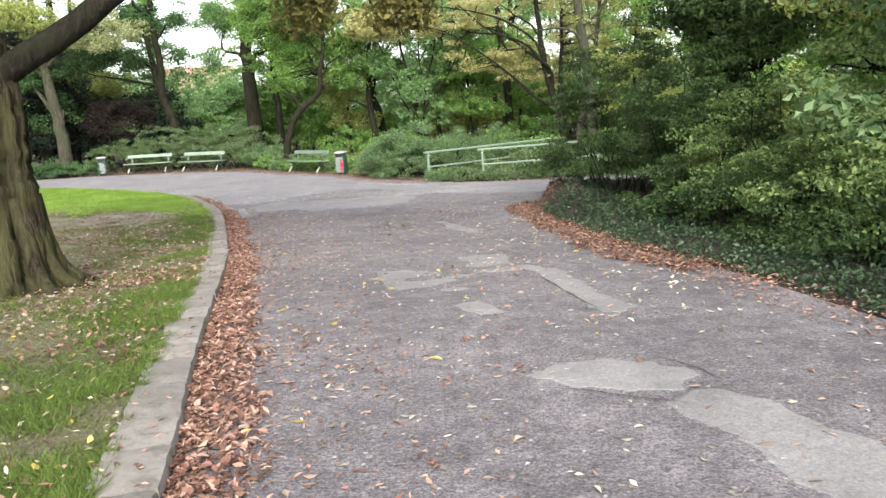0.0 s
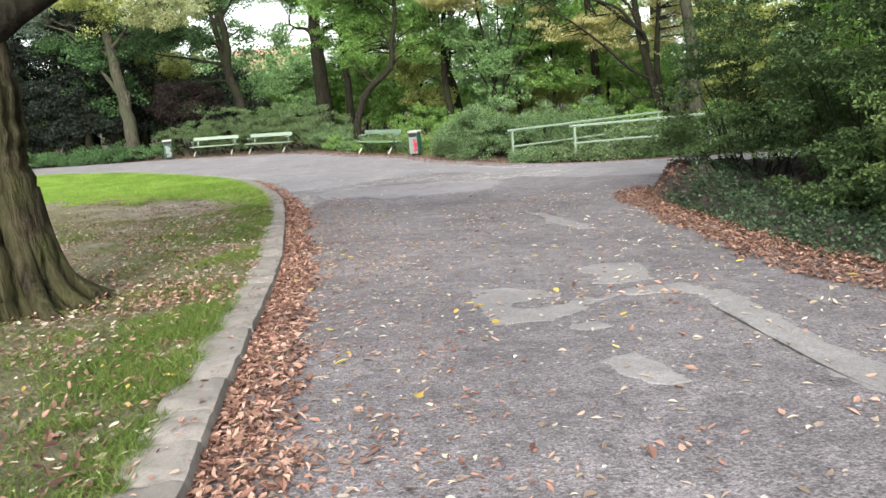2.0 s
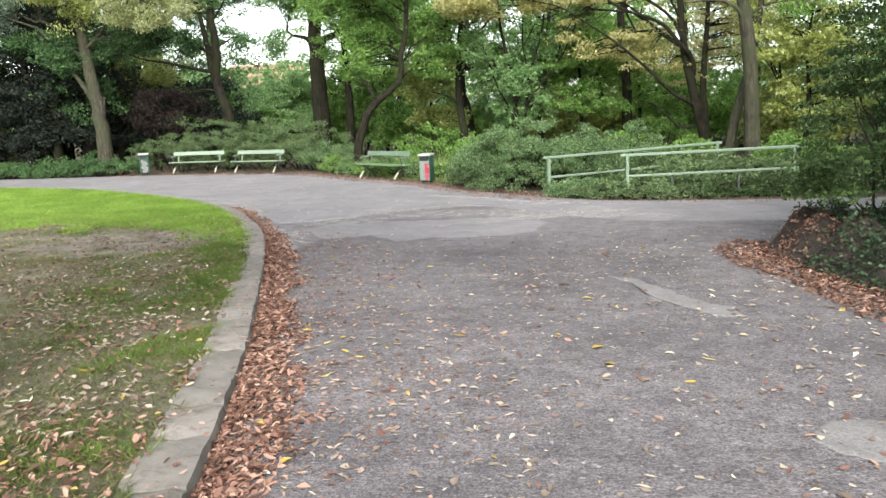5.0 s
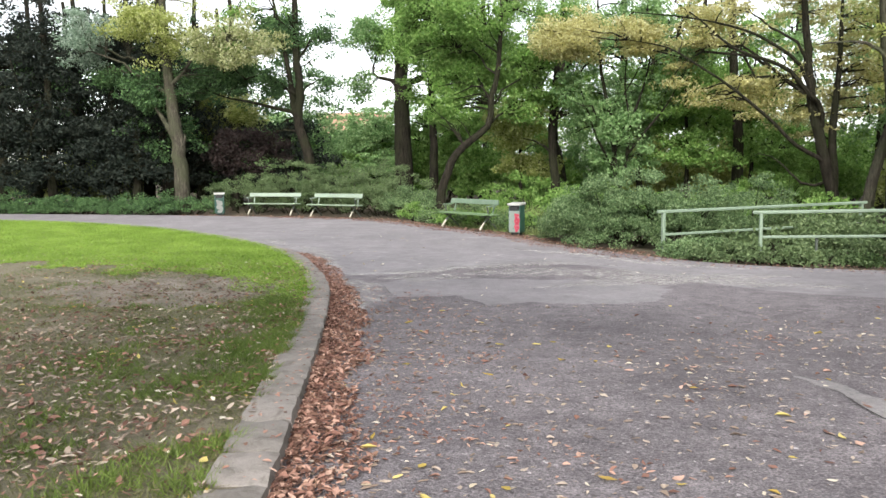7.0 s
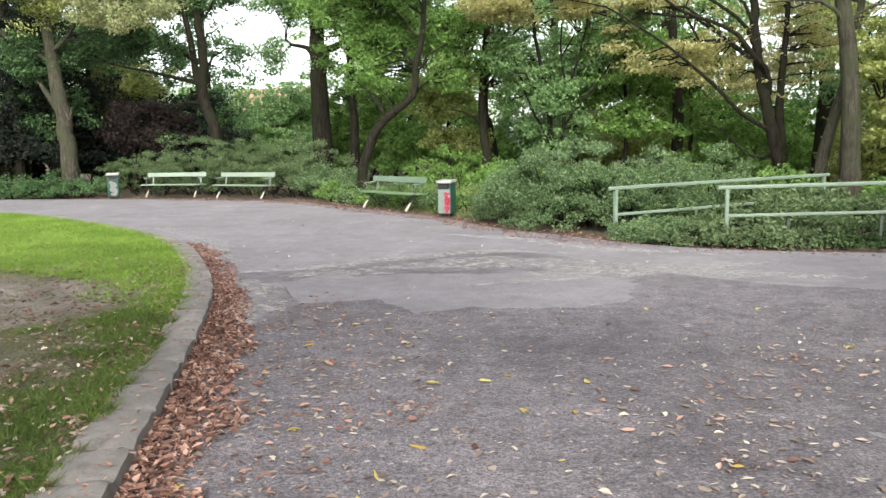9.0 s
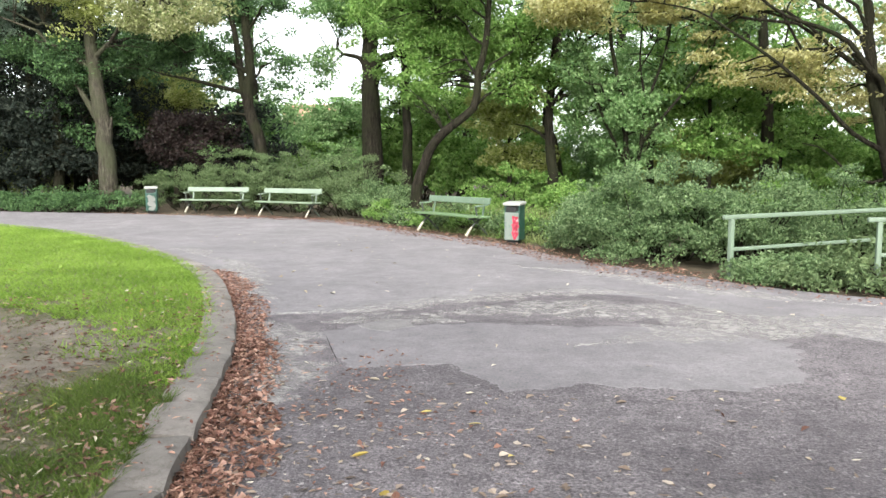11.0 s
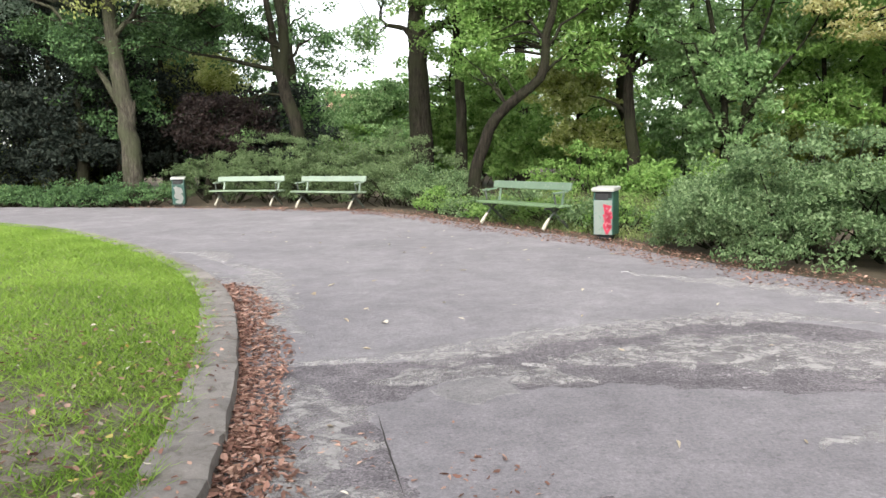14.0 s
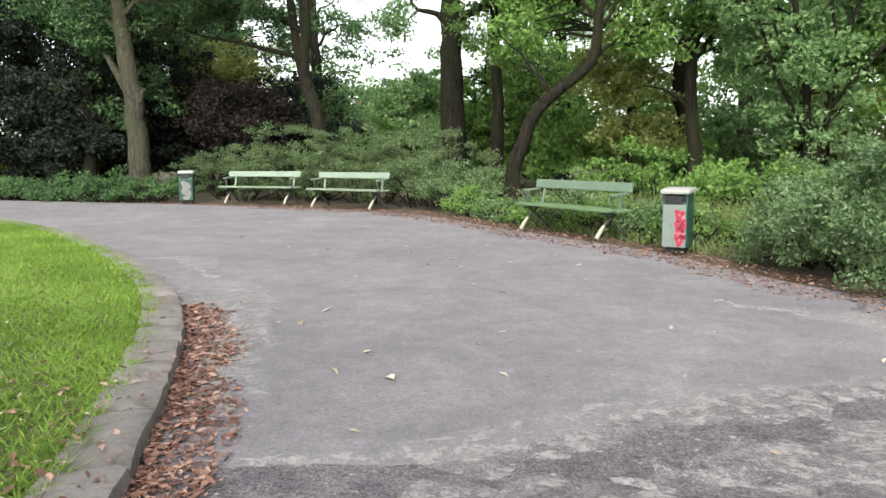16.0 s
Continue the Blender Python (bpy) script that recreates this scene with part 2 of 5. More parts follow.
def paint_mat(name, col, wear=(0.3, 0.28, 0.22), amount=0.5, rough=0.5, metal=0.0):
    m = Mat(name, rough, metal)
    n = m.noise(14, 6, 0.7)
    c = m.mix(m.ramp(n, [(0.55, (0, 0, 0)), (0.72, (amount, amount, amount))]), col, wear)
    c = m.mix(0.3, c, m.ramp(m.noise(2.5, 4), [(0.3, (0.35, 0.35, 0.35)), (0.7, (0.65, 0.65, 0.65))]), 'OVERLAY')
    m.color(c).bump(n, 0.15, 0.003)
    return m.m


M["bench_paint"] = paint_mat("pale_green_paint", (0.115, 0.165, 0.115), (0.24, 0.25, 0.21), 0.8)
M["bench_pale"] = paint_mat("whitish_green_paint", (0.19, 0.235, 0.185), (0.17, 0.19, 0.14), 0.6)
M["bench_pale_seat"] = paint_mat("pale_seat_paint", (0.17, 0.22, 0.15), (0.28, 0.29, 0.24), 0.6)
M["bench_seat"] = paint_mat("seat_green_paint", (0.11, 0.17, 0.085), (0.2, 0.22, 0.15), 0.7)
M["cast_iron"] = paint_mat("dark_cast_iron", (0.06, 0.07, 0.06), (0.3, 0.28, 0.22), 0.6)
M["foot_pale"] = paint_mat("pale_worn_iron", (0.36, 0.33, 0.27), (0.16, 0.14, 0.11), 0.7)
M["bin_green"] = paint_mat("bin_green_paint", (0.018, 0.06, 0.045), (0.12, 0.13, 0.12), 0.5, 0.4)
M["bin_lid"] = paint_mat("bin_grey_lid", (0.34, 0.34, 0.32), (0.16, 0.15, 0.14), 0.5, 0.5)
M["bin_front"] = paint_mat("bin_sticker_grey", (0.155, 0.18, 0.16), (0.05, 0.12, 0.08), 0.9, 0.6)
M["paper"] = paint_mat("torn_paper", (0.33, 0.325, 0.31), (0.3, 0.29, 0.26), 0.6, 0.9)
M["bin_dark"] = paint_mat("bin_black", (0.012, 0.012, 0.012), (0.05, 0.05, 0.05), 0.5, 0.6)
M["bin_red"] = paint_mat("graffiti_red", (0.36, 0.03, 0.06), (0.42, 0.3, 0.3), 0.9, 0.6)
M["rail_paint"] = paint_mat("rail_pale_green", (0.165, 0.215, 0.16), (0.13, 0.16, 0.12), 0.7)
rm = Mat("bank_earth", 0.95)
rc = rm.ramp(rm.noise(4, 7, 0.75), [(0.3, (0.014, 0.011, 0.009)), (0.55, (0.05, 0.036, 0.03)), (0.8, (0.13, 0.095, 0.08))])
rm.color(rc).bump(rm.noise(18, 7, 0.75), 1.0, 0.06)
M["bank_earth"] = rm.m
M["roof"] = paint_mat("orange_roof_tile", (0.34, 0.19, 0.14), (0.3, 0.15, 0.1), 0.5, 0.8)
M["house_wall"] = paint_mat("pale_render", (0.55, 0.5, 0.42), (0.4, 0.37, 0.3), 0.4, 0.9)


# ---- mesh helpers ----
def mesh_np(name, verts, faces, mat, smooth=False):
    """A mesh from arrays; all faces have the same corner count."""
    verts, faces = np.asarray(verts, np.float32), np.asarray(faces, np.int32)
    me = bpy.data.meshes.new(name)
    k = faces.shape[1]
    me.vertices.add(len(verts))
    me.vertices.foreach_set("co", verts.ravel())
    me.loops.add(faces.size)
    me.loops.foreach_set("vertex_index", faces.ravel())
    me.polygons.add(len(faces))
    me.polygons.foreach_set("loop_start", np.arange(0, faces.size, k, dtype=np.int32))
    me.polygons.foreach_set("use_smooth", np.full(len(faces), smooth))
    me.update(calc_edges=True)
    me.materials.append(mat)
    return me


def part(name, bm, material, parent=None, label=""):
    me = bm
    if not isinstance(bm, bpy.types.Mesh):
        me = bpy.data.meshes.new(name)
        bm.to_mesh(me)
        bm.free()
        me.materials.append(material)
    ob = new(name, me)
    if parent:
        ob.parent = parent
    if label:
        tagged(ob, label)
    return ob


def box(bm, sx, sy, sz, m, bevel=0.0):
    """A bevelled box of that size added to bm, centred at the pose m."""
    r = bmesh.ops.create_cube(bm, size=1.0, matrix=m @ Matrix.Diagonal((sx, sy, sz, 1)))
    if bevel:
        edges = list({e for v in r["verts"] for e in v.link_edges})
        bmesh.ops.bevel(bm, geom=edges, offset=bevel, segments=2, affect='EDGES', profile=0.6)


def boxed(sx, sy, sz, m, bevel=0.0):
    bm = bmesh.new()
    box(bm, sx, sy, sz, m, bevel)
    return bm


def tubes(lines, sides=7):
    """Tapered tubes along polylines: arrays of verts and quads. lines: (points, radii)."""
    vs, fs, base = [], [], 0
    ang = np.linspace(0, 2 * np.pi, sides, endpoint=False)
    for pts, rad in lines:
        p, r = np.asarray(pts, float), np.asarray(rad, float)
        d = np.gradient(p, axis=0)
        d /= np.linalg.norm(d, axis=1)[:, None] + 1e-9
        ref = np.array([0.3, 1.0, 0.1]) if abs(d[0][2]) > 0.7 else np.array([0, 0, 1.0])
        u = np.cross(d, ref)
        u /= np.linalg.norm(u, axis=1)[:, None] + 1e-9
        w = np.cross(d, u)
        ring = p[:, None] + r[:, None, None] * (np.cos(ang)[None, :, None] * u[:, None] + np.sin(ang)[None, :, None] * w[:, None])
        n = len(p)
        vs.append(ring.reshape(-1, 3))
        i, j = np.meshgrid(np.arange(n - 1), np.arange(sides), indexing="ij")
        a = base + i * sides + j
        b = base + i * sides + (j + 1) % sides
        fs.append(np.stack([a, b, b + sides, a + sides], -1).reshape(-1, 4))
        base += n * sides
    return np.concatenate(vs), np.concatenate(fs)


def leaves(name, c, size, mat, rng, up=0.6, aspect=0.55, fold=0.18):
    """Folded leaf blades at the centres c; up: how far they lie flat (1) or point anywhere (0)."""
    n = len(c)
    nrm = rng.normal(size=(n, 3)) * (1.05 - up)
    nrm[:, 2] += up * np.sign(rng.random(n) - 0.06)
    nrm /= np.linalg.norm(nrm, axis=1)[:, None] + 1e-9
    t = rng.normal(size=(n, 3))
    t -= (t * nrm).sum(1)[:, None] * nrm
    t /= np.linalg.norm(t, axis=1)[:, None] + 1e-9
    s = np.cross(nrm, t)
    L = (np.broadcast_to(size, n) * rng.uniform(0.6, 1.3, n))[:, None]
    v = np.stack([c - t * L * 0.5, c + s * L * aspect * 0.5 + nrm * L * fold, c + t * L * 0.5, c - s * L * aspect * 0.5 + nrm * L * fold], 1).reshape(-1, 3)
    i = np.arange(n)[:, None] * 4
    f = np.concatenate([i + np.array([[0, 1, 2]]), i + np.array([[0, 2, 3]])])
    return mesh_np(name, v, f, mat)


def curve_pts(points, step=0.1):
    """A Catmull-Rom curve through points of the plan, at even steps."""
    p = np.asarray(points, float)
    p = np.vstack([2 * p[0] - p[1], p, 2 * p[-1] - p[-2]])
    out = []
    for k in range(1, len(p) - 2):
        t = np.linspace(0, 1, 30, endpoint=False)[:, None]
        a, b, c, d = p[k - 1], p[k], p[k + 1], p[k + 2]
        out.append(0.5 * (2 * b + (c - a) * t + (2 * a - 5 * b + 4 * c - d) * t ** 2 + (3 * b - a - 3 * c + d) * t ** 3))
    out = np.vstack(out + [p[-2][None]])
    s = np.r_[0, np.cumsum(np.linalg.norm(np.diff(out, axis=0), axis=1))]
    k = np.arange(0, s[-1], step)
    return np.stack([np.interp(k, s, out[:, i]) for i in range(out.shape[1])], 1)


# ---- plan ----
PROFILE_Y = np.array([-30, -2, 6, 12, 18, 25, 34, 60])
PROFILE_Z = np.array([1.2, 0.0, -0.43, -0.795, -0.976, -0.96, -0.917, -0.9])
_fy = np.arange(-30, 60, 0.25)
_fz = np.interp(_fy, PROFILE_Y, PROFILE_Z)
_fz = np.convolve(np.pad(_fz, 8, mode="edge"), np.ones(17) / 17, "valid")


def gz(y):
    return np.interp(y, _fy, _fz)


KERB = curve_pts([(-0.2, -8), (-0.5, -3), (-0.95, 0.5), (-1.3, 3.0), (-2.0, 5.9), (-2.75, 9.2), (-3.05, 10.5), (-3.53, 12.4), (-4.53, 15.95), (-5.27, 18.4),
                  (-5.8, 19.85), (-6.5, 21.35), (-7.27, 22.8), (-8.0, 23.9), (-8.9, 25.0), (-10.4, 26.5), (-13.3, 28.9), (-16.2, 30.6), (-20.2, 32.2), (-28, 34)], 0.05)
BACK = curve_pts([(26, 20.4), (12, 21.2), (6, 21.85), (3.3, 22.2), (1.2, 22.75), (0.0, 23.5), (-1.2, 24.75), (-2.6, 26.4), (-3.8, 28.4), (-6.1, 30.9),
                  (-8.8, 33.9), (-12, 35.2), (-16, 36.2), (-23, 37.3), (-34, 38.5)], 0.1)
BED = curve_pts([(3.0, -8), (3.2, 0), (3.35, 4), (3.2, 6), (2.95, 8.2), (2.5, 10.1), (2.3, 12), (2.05, 14.4), (1.95, 16.2), (2.3, 17.0), (3.6, 17.5), (8, 17.9), (26, 18.5)], 0.1)
KERB_W, KERB_H = 0.32, 0.11


def sheet(name, rows, lift, mat, label, category, cols=1):
    """A sheet between a left and a right edge, row by row: (y, x left, x right)."""
    vs, fs = [], []
    for y, a, b in rows:
        for k in range(cols + 1):
            vs.append((a + (b - a) * k / cols, y, gz(y) + lift))
    w = cols + 1
    for r in range(len(rows) - 1):
        for k in range(cols):
            i = r * w + k
            fs.append((i, i + 1, i + w + 1, i + w))
    ob = new(name, mesh_np(name, vs, fs, mat))
    return tagged(ob, label, category, kind="structure")


def kerb_x(y):
    return np.interp(y, KERB[:, 1], KERB[:, 0])


def right_x(y):
    if y < 18.5:
        return np.interp(y, BED[:, 1], BED[:, 0])
    return np.interp(y, BACK[:, 1], BACK[:, 0]) if y > BACK[0, 1] else 26.0


# ground: one sheet to the horizon
gx = np.concatenate([[-2500, -800, -250, -100], np.arange(-60, 61, 1.5), [100, 250, 800, 2500]])
gy = np.concatenate([[-2500, -800, -250, -80], np.arange(-30, 80, 1.5), [110, 250, 800, 2500]])
gv = [(x, y, gz(y) - 0.03 + (0.0 if abs(x) < 62 and -30 < y < 70 else -1.0)) for y in gy for x in gx]
nx = len(gx)
gf = [(r * nx + c, r * nx + c + 1, (r + 1) * nx + c + 1, (r + 1) * nx + c) for r in range(len(gy) - 1) for c in range(nx - 1)]
tagged(new("ground", mesh_np("ground", gv, gf, M["soil"])), "dark soil with leaf litter under the park trees", "ground", kind="structure")

prow = [(y, kerb_x(y), right_x(y)) for y in np.concatenate([np.arange(-8, 16, 0.25), np.arange(16, 24, 0.05), np.arange(24, 34, 0.2)])]
prow += [(y, -30.0 if y > 34.2 else kerb_x(y), right_x(y)) for y in np.arange(34.0, 38.3, 0.1)]
sheet("pavement", prow, 0.0, M["old_asphalt"], "worn grey asphalt path with cracks and pebbles showing", "path")
# smooth tarmac of the square, laid over the old path
FRONT = curve_pts([(-6.2, 20.9), (-5.0, 21.2), (-4.3, 21.8), (-3.5, 22.5), (-2.6, 22.8), (-1.4, 22.3), (0.5, 20.2), (3, 19.4), (8, 19.3), (26, 19.6)], 0.1)


def front_y(x):
    return np.interp(x, FRONT[:, 0], FRONT[:, 1]) + 0.05 * noise.noise((x * 2.1, 0, 0)) + 0.03 * noise.noise((x * 7, 3, 0))


def column_sheet(name, xs, y0, y1, lift, mat, label, category, rows=24):
    vs = []
    for x in xs:
        a, b = y0(x), max(y1(x), y0(x) + 0.01)
        for k in range(rows + 1):
            y = a + (b - a) * (k - 1) / (rows - 1) if k else a - 0.05
            vs.append((x, y, gz(y) + (lift if k else -0.004)))
    w = rows + 1
    fs = [(i * w + k, (i + 1) * w + k, (i + 1) * w + k + 1, i * w + k + 1) for i in range(len(xs) - 1) for k in range(rows)]
    return tagged(new(name, mesh_np(name, vs, fs, mat)), label, category, kind="structure")


KX = KERB[::-1]
BX = BACK[::-1]
column_sheet("square", np.arange(-30, 26, 0.1),
             lambda x: front_y(x) if x > -6.2 else np.interp(x, KX[:, 0], KX[:, 1]),
             lambda x: np.interp(x, BX[:, 0], BX[:, 1]) - 0.05, 0.004, M["new_asphalt"], "smooth pale grey tarmac of the small square", "tarmac")


def patch(outline, lift, seed, mat="patch_asphalt", jag=0.05):
    """A mended patch of tarmac with a ragged edge."""
    o = np.array(list(outline) + [outline[0]], float)
    p = np.vstack([o[i] + (o[i + 1] - o[i]) * t for i in range(len(o) - 1) for t in np.arange(0, 1, 0.035 / max(0.035, np.linalg.norm(o[i + 1] - o[i])))])
    c = p.mean(0)
    ring = []
    for x, y in p:
        k = 1 + jag * noise.noise((x * 5 + seed, y * 5, 0)) * 2
        off = np.zeros(2)
        for scale, amp in ((5, 0.07), (14, 0.035), (31, 0.018)):
            q = Vector((x * scale + seed, y * scale, 0))
            off += amp * np.array((noise.noise(q), noise.noise(q + Vector((0, 0, 5)))))
        ring.append(c + (np.array((x, y)) - c) * k + off)
    bm = bmesh.new()
    vs = [bm.verts.new((x, y, gz(y) + lift)) for x, y in ring]
    rim = [bm.verts.new((*(c + (np.array(q) - c) * (1 + 0.035 / max(0.1, np.linalg.norm(q - c)))), gz(q[1]) - 0.004)) for q in ring]
    for i in range(len(vs)):
        bm.faces.new((vs[i - 1], rim[i - 1], rim[i], vs[i]))
    f = bm.faces.new(vs)
    bmesh.ops.triangulate(bm, faces=[f])
    bmesh.ops.recalc_face_normals(bm, faces=bm.faces[:])
    if sum(f.normal.z for f in bm.faces) < 0:
        bmesh.ops.reverse_faces(bm, faces=bm.faces[:])
    ob = part("asphalt_patch", bm, M[mat])
    if mat == "bare_earth":
        ob.name = "bare_ground"
        return tagged(ob, "bare trodden earth in the lawn", "earth", kind="structure")
    return tagged(ob, "smoother pale repair patch in the worn asphalt", "patch", "asphalt patches", "structure")


patch([(0.5, 4.72), (0.8, 4.86), (1.1, 4.88), (1.5, 4.6), (1.35, 4.25), (1.0, 4.25), (0.62, 4.5)], 0.004, 1)
patch([(1.06, 8.75), (1.33, 8.82), (1.42, 7.8), (1.48, 7.1), (1.66, 6.5), (1.38, 6.25), (1.25, 6.9), (1.19, 7.5)], 0.004, 2, jag=0.03)
patch([(1.18, 4.0), (1.5, 4.18), (1.66, 4.0), (1.78, 3.66), (1.95, 3.3), (1.95, 2.6), (1.72, 2.4), (1.47, 2.92), (1.39, 3.36), (1.25, 3.72)], 0.004, 3)
patch([(-0.84, 9.42), (-0.53, 9.42), (-0.24, 9.22), (-0.07, 9.07), (-0.05, 8.94), (-0.25, 8.88), (-0.38, 8.82), (-0.47, 8.63), (-0.4, 8.52), (-0.22, 8.55), (-0.02, 8.64), (0.05, 8.82), (0.19, 8.85), (0.22, 8.74), (0.1, 8.41),
       (-0.05, 8.21), (-0.21, 8.11), (-0.38, 8.13), (-0.59, 8.08), (-0.66, 8.42), (-0.74, 8.72), (-0.82, 9.0)], 0.004, 4, jag=0.0)
patch([(0.17, 10.09), (0.4, 10.32), (0.68, 10.39), (0.86, 10.29), (0.84, 9.85), (0.82, 9.46), (0.54, 9.36), (0.31, 9.37), (0.31, 9.62), (0.44, 9.75)], 0.004, 5, jag=0.0)
patch([(-0.03, 7.97), (0.16, 7.99), (0.24, 7.87), (0.1, 7.78), (-0.03, 7.83)], 0.004, 13)
patch([(-4.75, 20.5), (-4.54, 20.81), (-4.25, 20.8), (-4.2, 20.53), (-4.35, 20.26), (-4.6, 20.3)], 0.009, 14, jag=0.02)
patch([(0.2, 8.7), (0.55, 9.05), (1.0, 9.2), (1.22, 8.95), (1.1, 8.6), (0.9, 8.85), (0.6, 8.85)], 0.008, 6)
patch([(0.1, 7.0), (0.3, 7.2), (0.5, 6.6), (0.42, 6.5), (0.2, 6.75)], 0.004, 7)
patch([(-0.19, 14.98), (0.07, 14.45), (0.11, 13.7), (0.5, 13.0), (0.73, 12.94), (0.68, 13.29), (0.36, 13.91), (0.12, 14.76)], 0.004, 8)
patch([(-5.05, 20.1), (-4.6, 20.75), (-4.2, 20.6), (-3.4, 20.75), (-2.7, 20.7), (-1.4, 20.8), (-0.6, 20.2), (-0.9, 18.9), (-1.7, 18.6), (-2.5, 18.65),
       (-3.1, 18.4), (-3.4, 18.85), (-3.6, 19.15), (-4.4, 18.87)], 0.004, 9, "new_asphalt", 0.03)

def ribbon(name, pts, width, lift, mat, label, category, seed, rag=0.5):
    """A thin ragged strip lying on the path."""
    p = curve_pts(pts, 0.07)
    d = np.gradient(p, axis=0)
    d /= np.linalg.norm(d, axis=1)[:, None]
    nrm = np.stack([-d[:, 1], d[:, 0]], 1)
    vs = []
    for i, (q, n_) in enumerate(zip(p, nrm)):
        fade = min(1.0, 4 * i / len(p), 4 * (len(p) - 1 - i) / len(p)) + 0.08
        for side in (-1, 0, 1):
            w = width * 0.5 * fade * (1 + rag * 1.6 * noise.noise((q[0] * 4, q[1] * 4, seed + side)))
            c = q + n_ * side * w + n_ * 0.5 * width * rag * noise.noise((q[0] * 9, q[1] * 9, seed))
            vs.append((c[0], c[1], gz(c[1]) + (lift if side == 0 or width < 0.1 else 0.001)))
    fs = [(3 * i + k, 3 * i + k + 1, 3 * i + k + 4, 3 * i + k + 3) for i in range(len(p) - 1) for k in (0, 1)]
    return tagged(new(name, mesh_np(name, vs, fs, M[mat])), label, category, kind="structure")


DUST = "pale sandy dust on the tarmac's seam"
for i, (pts, w) in enumerate((([(-6.0, 20.95), (-5.0, 21.3), (-4.2, 21.9), (-3.2, 22.5), (-2.2, 22.9), (-1.2, 22.5)], 0.5), ([(-6.2, 21.4), (-6.9, 22.7), (-7.6, 23.7), (-9.2, 25.3)], 0.6), ([(-8.9, 25.7), (-8.2, 25.3), (-7.4, 24.0), (-6.7, 22.6), (-6.0, 21.7)], 0.5), ([(-10.4, 26.8), (-9.7, 26.8), (-8.9, 25.9)], 0.5),
                             ([(-3.4, 25.2), (-2.0, 24.3), (-0.6, 23.0), (1, 22.2)], 0.6), ([(-2.6, 19.8), (-1.4, 20.6), (0.2, 21.2), (1.6, 21.4)], 0.8), ([(-5.2, 20.6), (-4.4, 20.9), (-3.6, 20.8)], 0.4), ([(-4.2, 21.1), (-2.8, 21.7), (-1.2, 21.4), (0.6, 20.7), (2.2, 20.2)], 0.9), ([(-4.75, 17.6), (-5.15, 19.2), (-5.75, 20.7)], 0.8))):
    ribbon("dust_streak", pts, w, 0.013, "dust", DUST, "dust", i)
CRK = "dark crack in the worn asphalt"
ribbon("crack", [(0.55, 4.4), (0.8, 4.3), (1.0, 4.15), (1.35, 3.95)], 0.008, 0.009, "crack", CRK, "crack", 5)
ribbon("crack", [(1.35, 4.95), (1.55, 4.6), (1.62, 4.3)], 0.010, 0.009, "crack", CRK, "crack", 6)
ribbon("crack", [(1.02, 8.6), (1.15, 7.6), (1.3, 6.6), (1.45, 6.2)], 0.010, 0.009, "crack", CRK, "crack", 7)
ribbon("crack", [(-4.95, 20.0), (-4.75, 19.5), (-4.5, 18.9)], 0.010, 0.009, "crack", CRK, "crack", 8)
ribbon("crack", [(0.0, 14.6), (0.1, 13.8), (0.45, 13.0)], 0.009, 0.009, "crack", CRK, "crack", 10)
ribbon("crack", [(-0.3, 8.6), (0.05, 8.75), (0.2, 8.6)], 0.012, 0.009, "crack", CRK, "crack", 11)

# lawn, with its kerb of granite stones
lrow = [(y, -45.0, kerb_x(y) - 0.12) for y in np.arange(-8, 34, 0.25)]
sheet("lawn", lrow, KERB_H - 0.03, M["lawn_soil"], "thin lawn with bare earth and fallen leaves", "lawn", 60)
patch([(-9.6, 19.6), (-7.9, 20.05), (-6.7, 19.75), (-6.1, 19.1), (-6.45, 18.4), (-6.3, 17.7), (-7.0, 17.1), (-8.4, 17.4), (-10.0, 18.4)], KERB_H - 0.024, 12, "bare_earth", 0.12)
kerb = tagged(new("kerb"), "low curved kerb of weathered granite stones", "kerb", kind="structure")
STONE = []
for s in range(4):
    bm = boxed(KERB_W, 1.0, 0.3, pose(0, 0, 0), 0.0)
    bmesh.ops.subdivide_edges(bm, edges=bm.edges[:], cuts=5, use_grid_fill=True)
    for v in bm.verts:
        x, y, z = v.co
        edge = max(0.0, z - 0.08) / 0.07 * max(0.0, x - KERB_W / 2 + 0.06) / 0.06
        end = max(0.0, abs(y) - 0.42) / 0.08 * max(0.0, z) / 0.15
        off = Vector((s * 7, s * 3, 0))
        v.co.x += 0.016 * noise.noise(v.co * 5 + off) - 0.008 * edge
        v.co.z += 0.016 * noise.noise(Vector((x * 6, y * 5, s * 9.0))) - 0.014 * edge - 0.02 * end
    me = bpy.data.meshes.new("kerb_stone")
    bm.to_mesh(me)
    bm.free()
    me.materials.append(M["kerb"])
    me.polygons.foreach_set("use_smooth", np.ones(len(me.polygons), bool))
    me.set_sharp_from_angle(angle=radians(42))
    STONE.append(me)
rng = np.random.default_rng(3)
pos_s = 0.0
kl = np.r_[0, np.cumsum(np.linalg.norm(np.diff(KERB, axis=0), axis=1))]
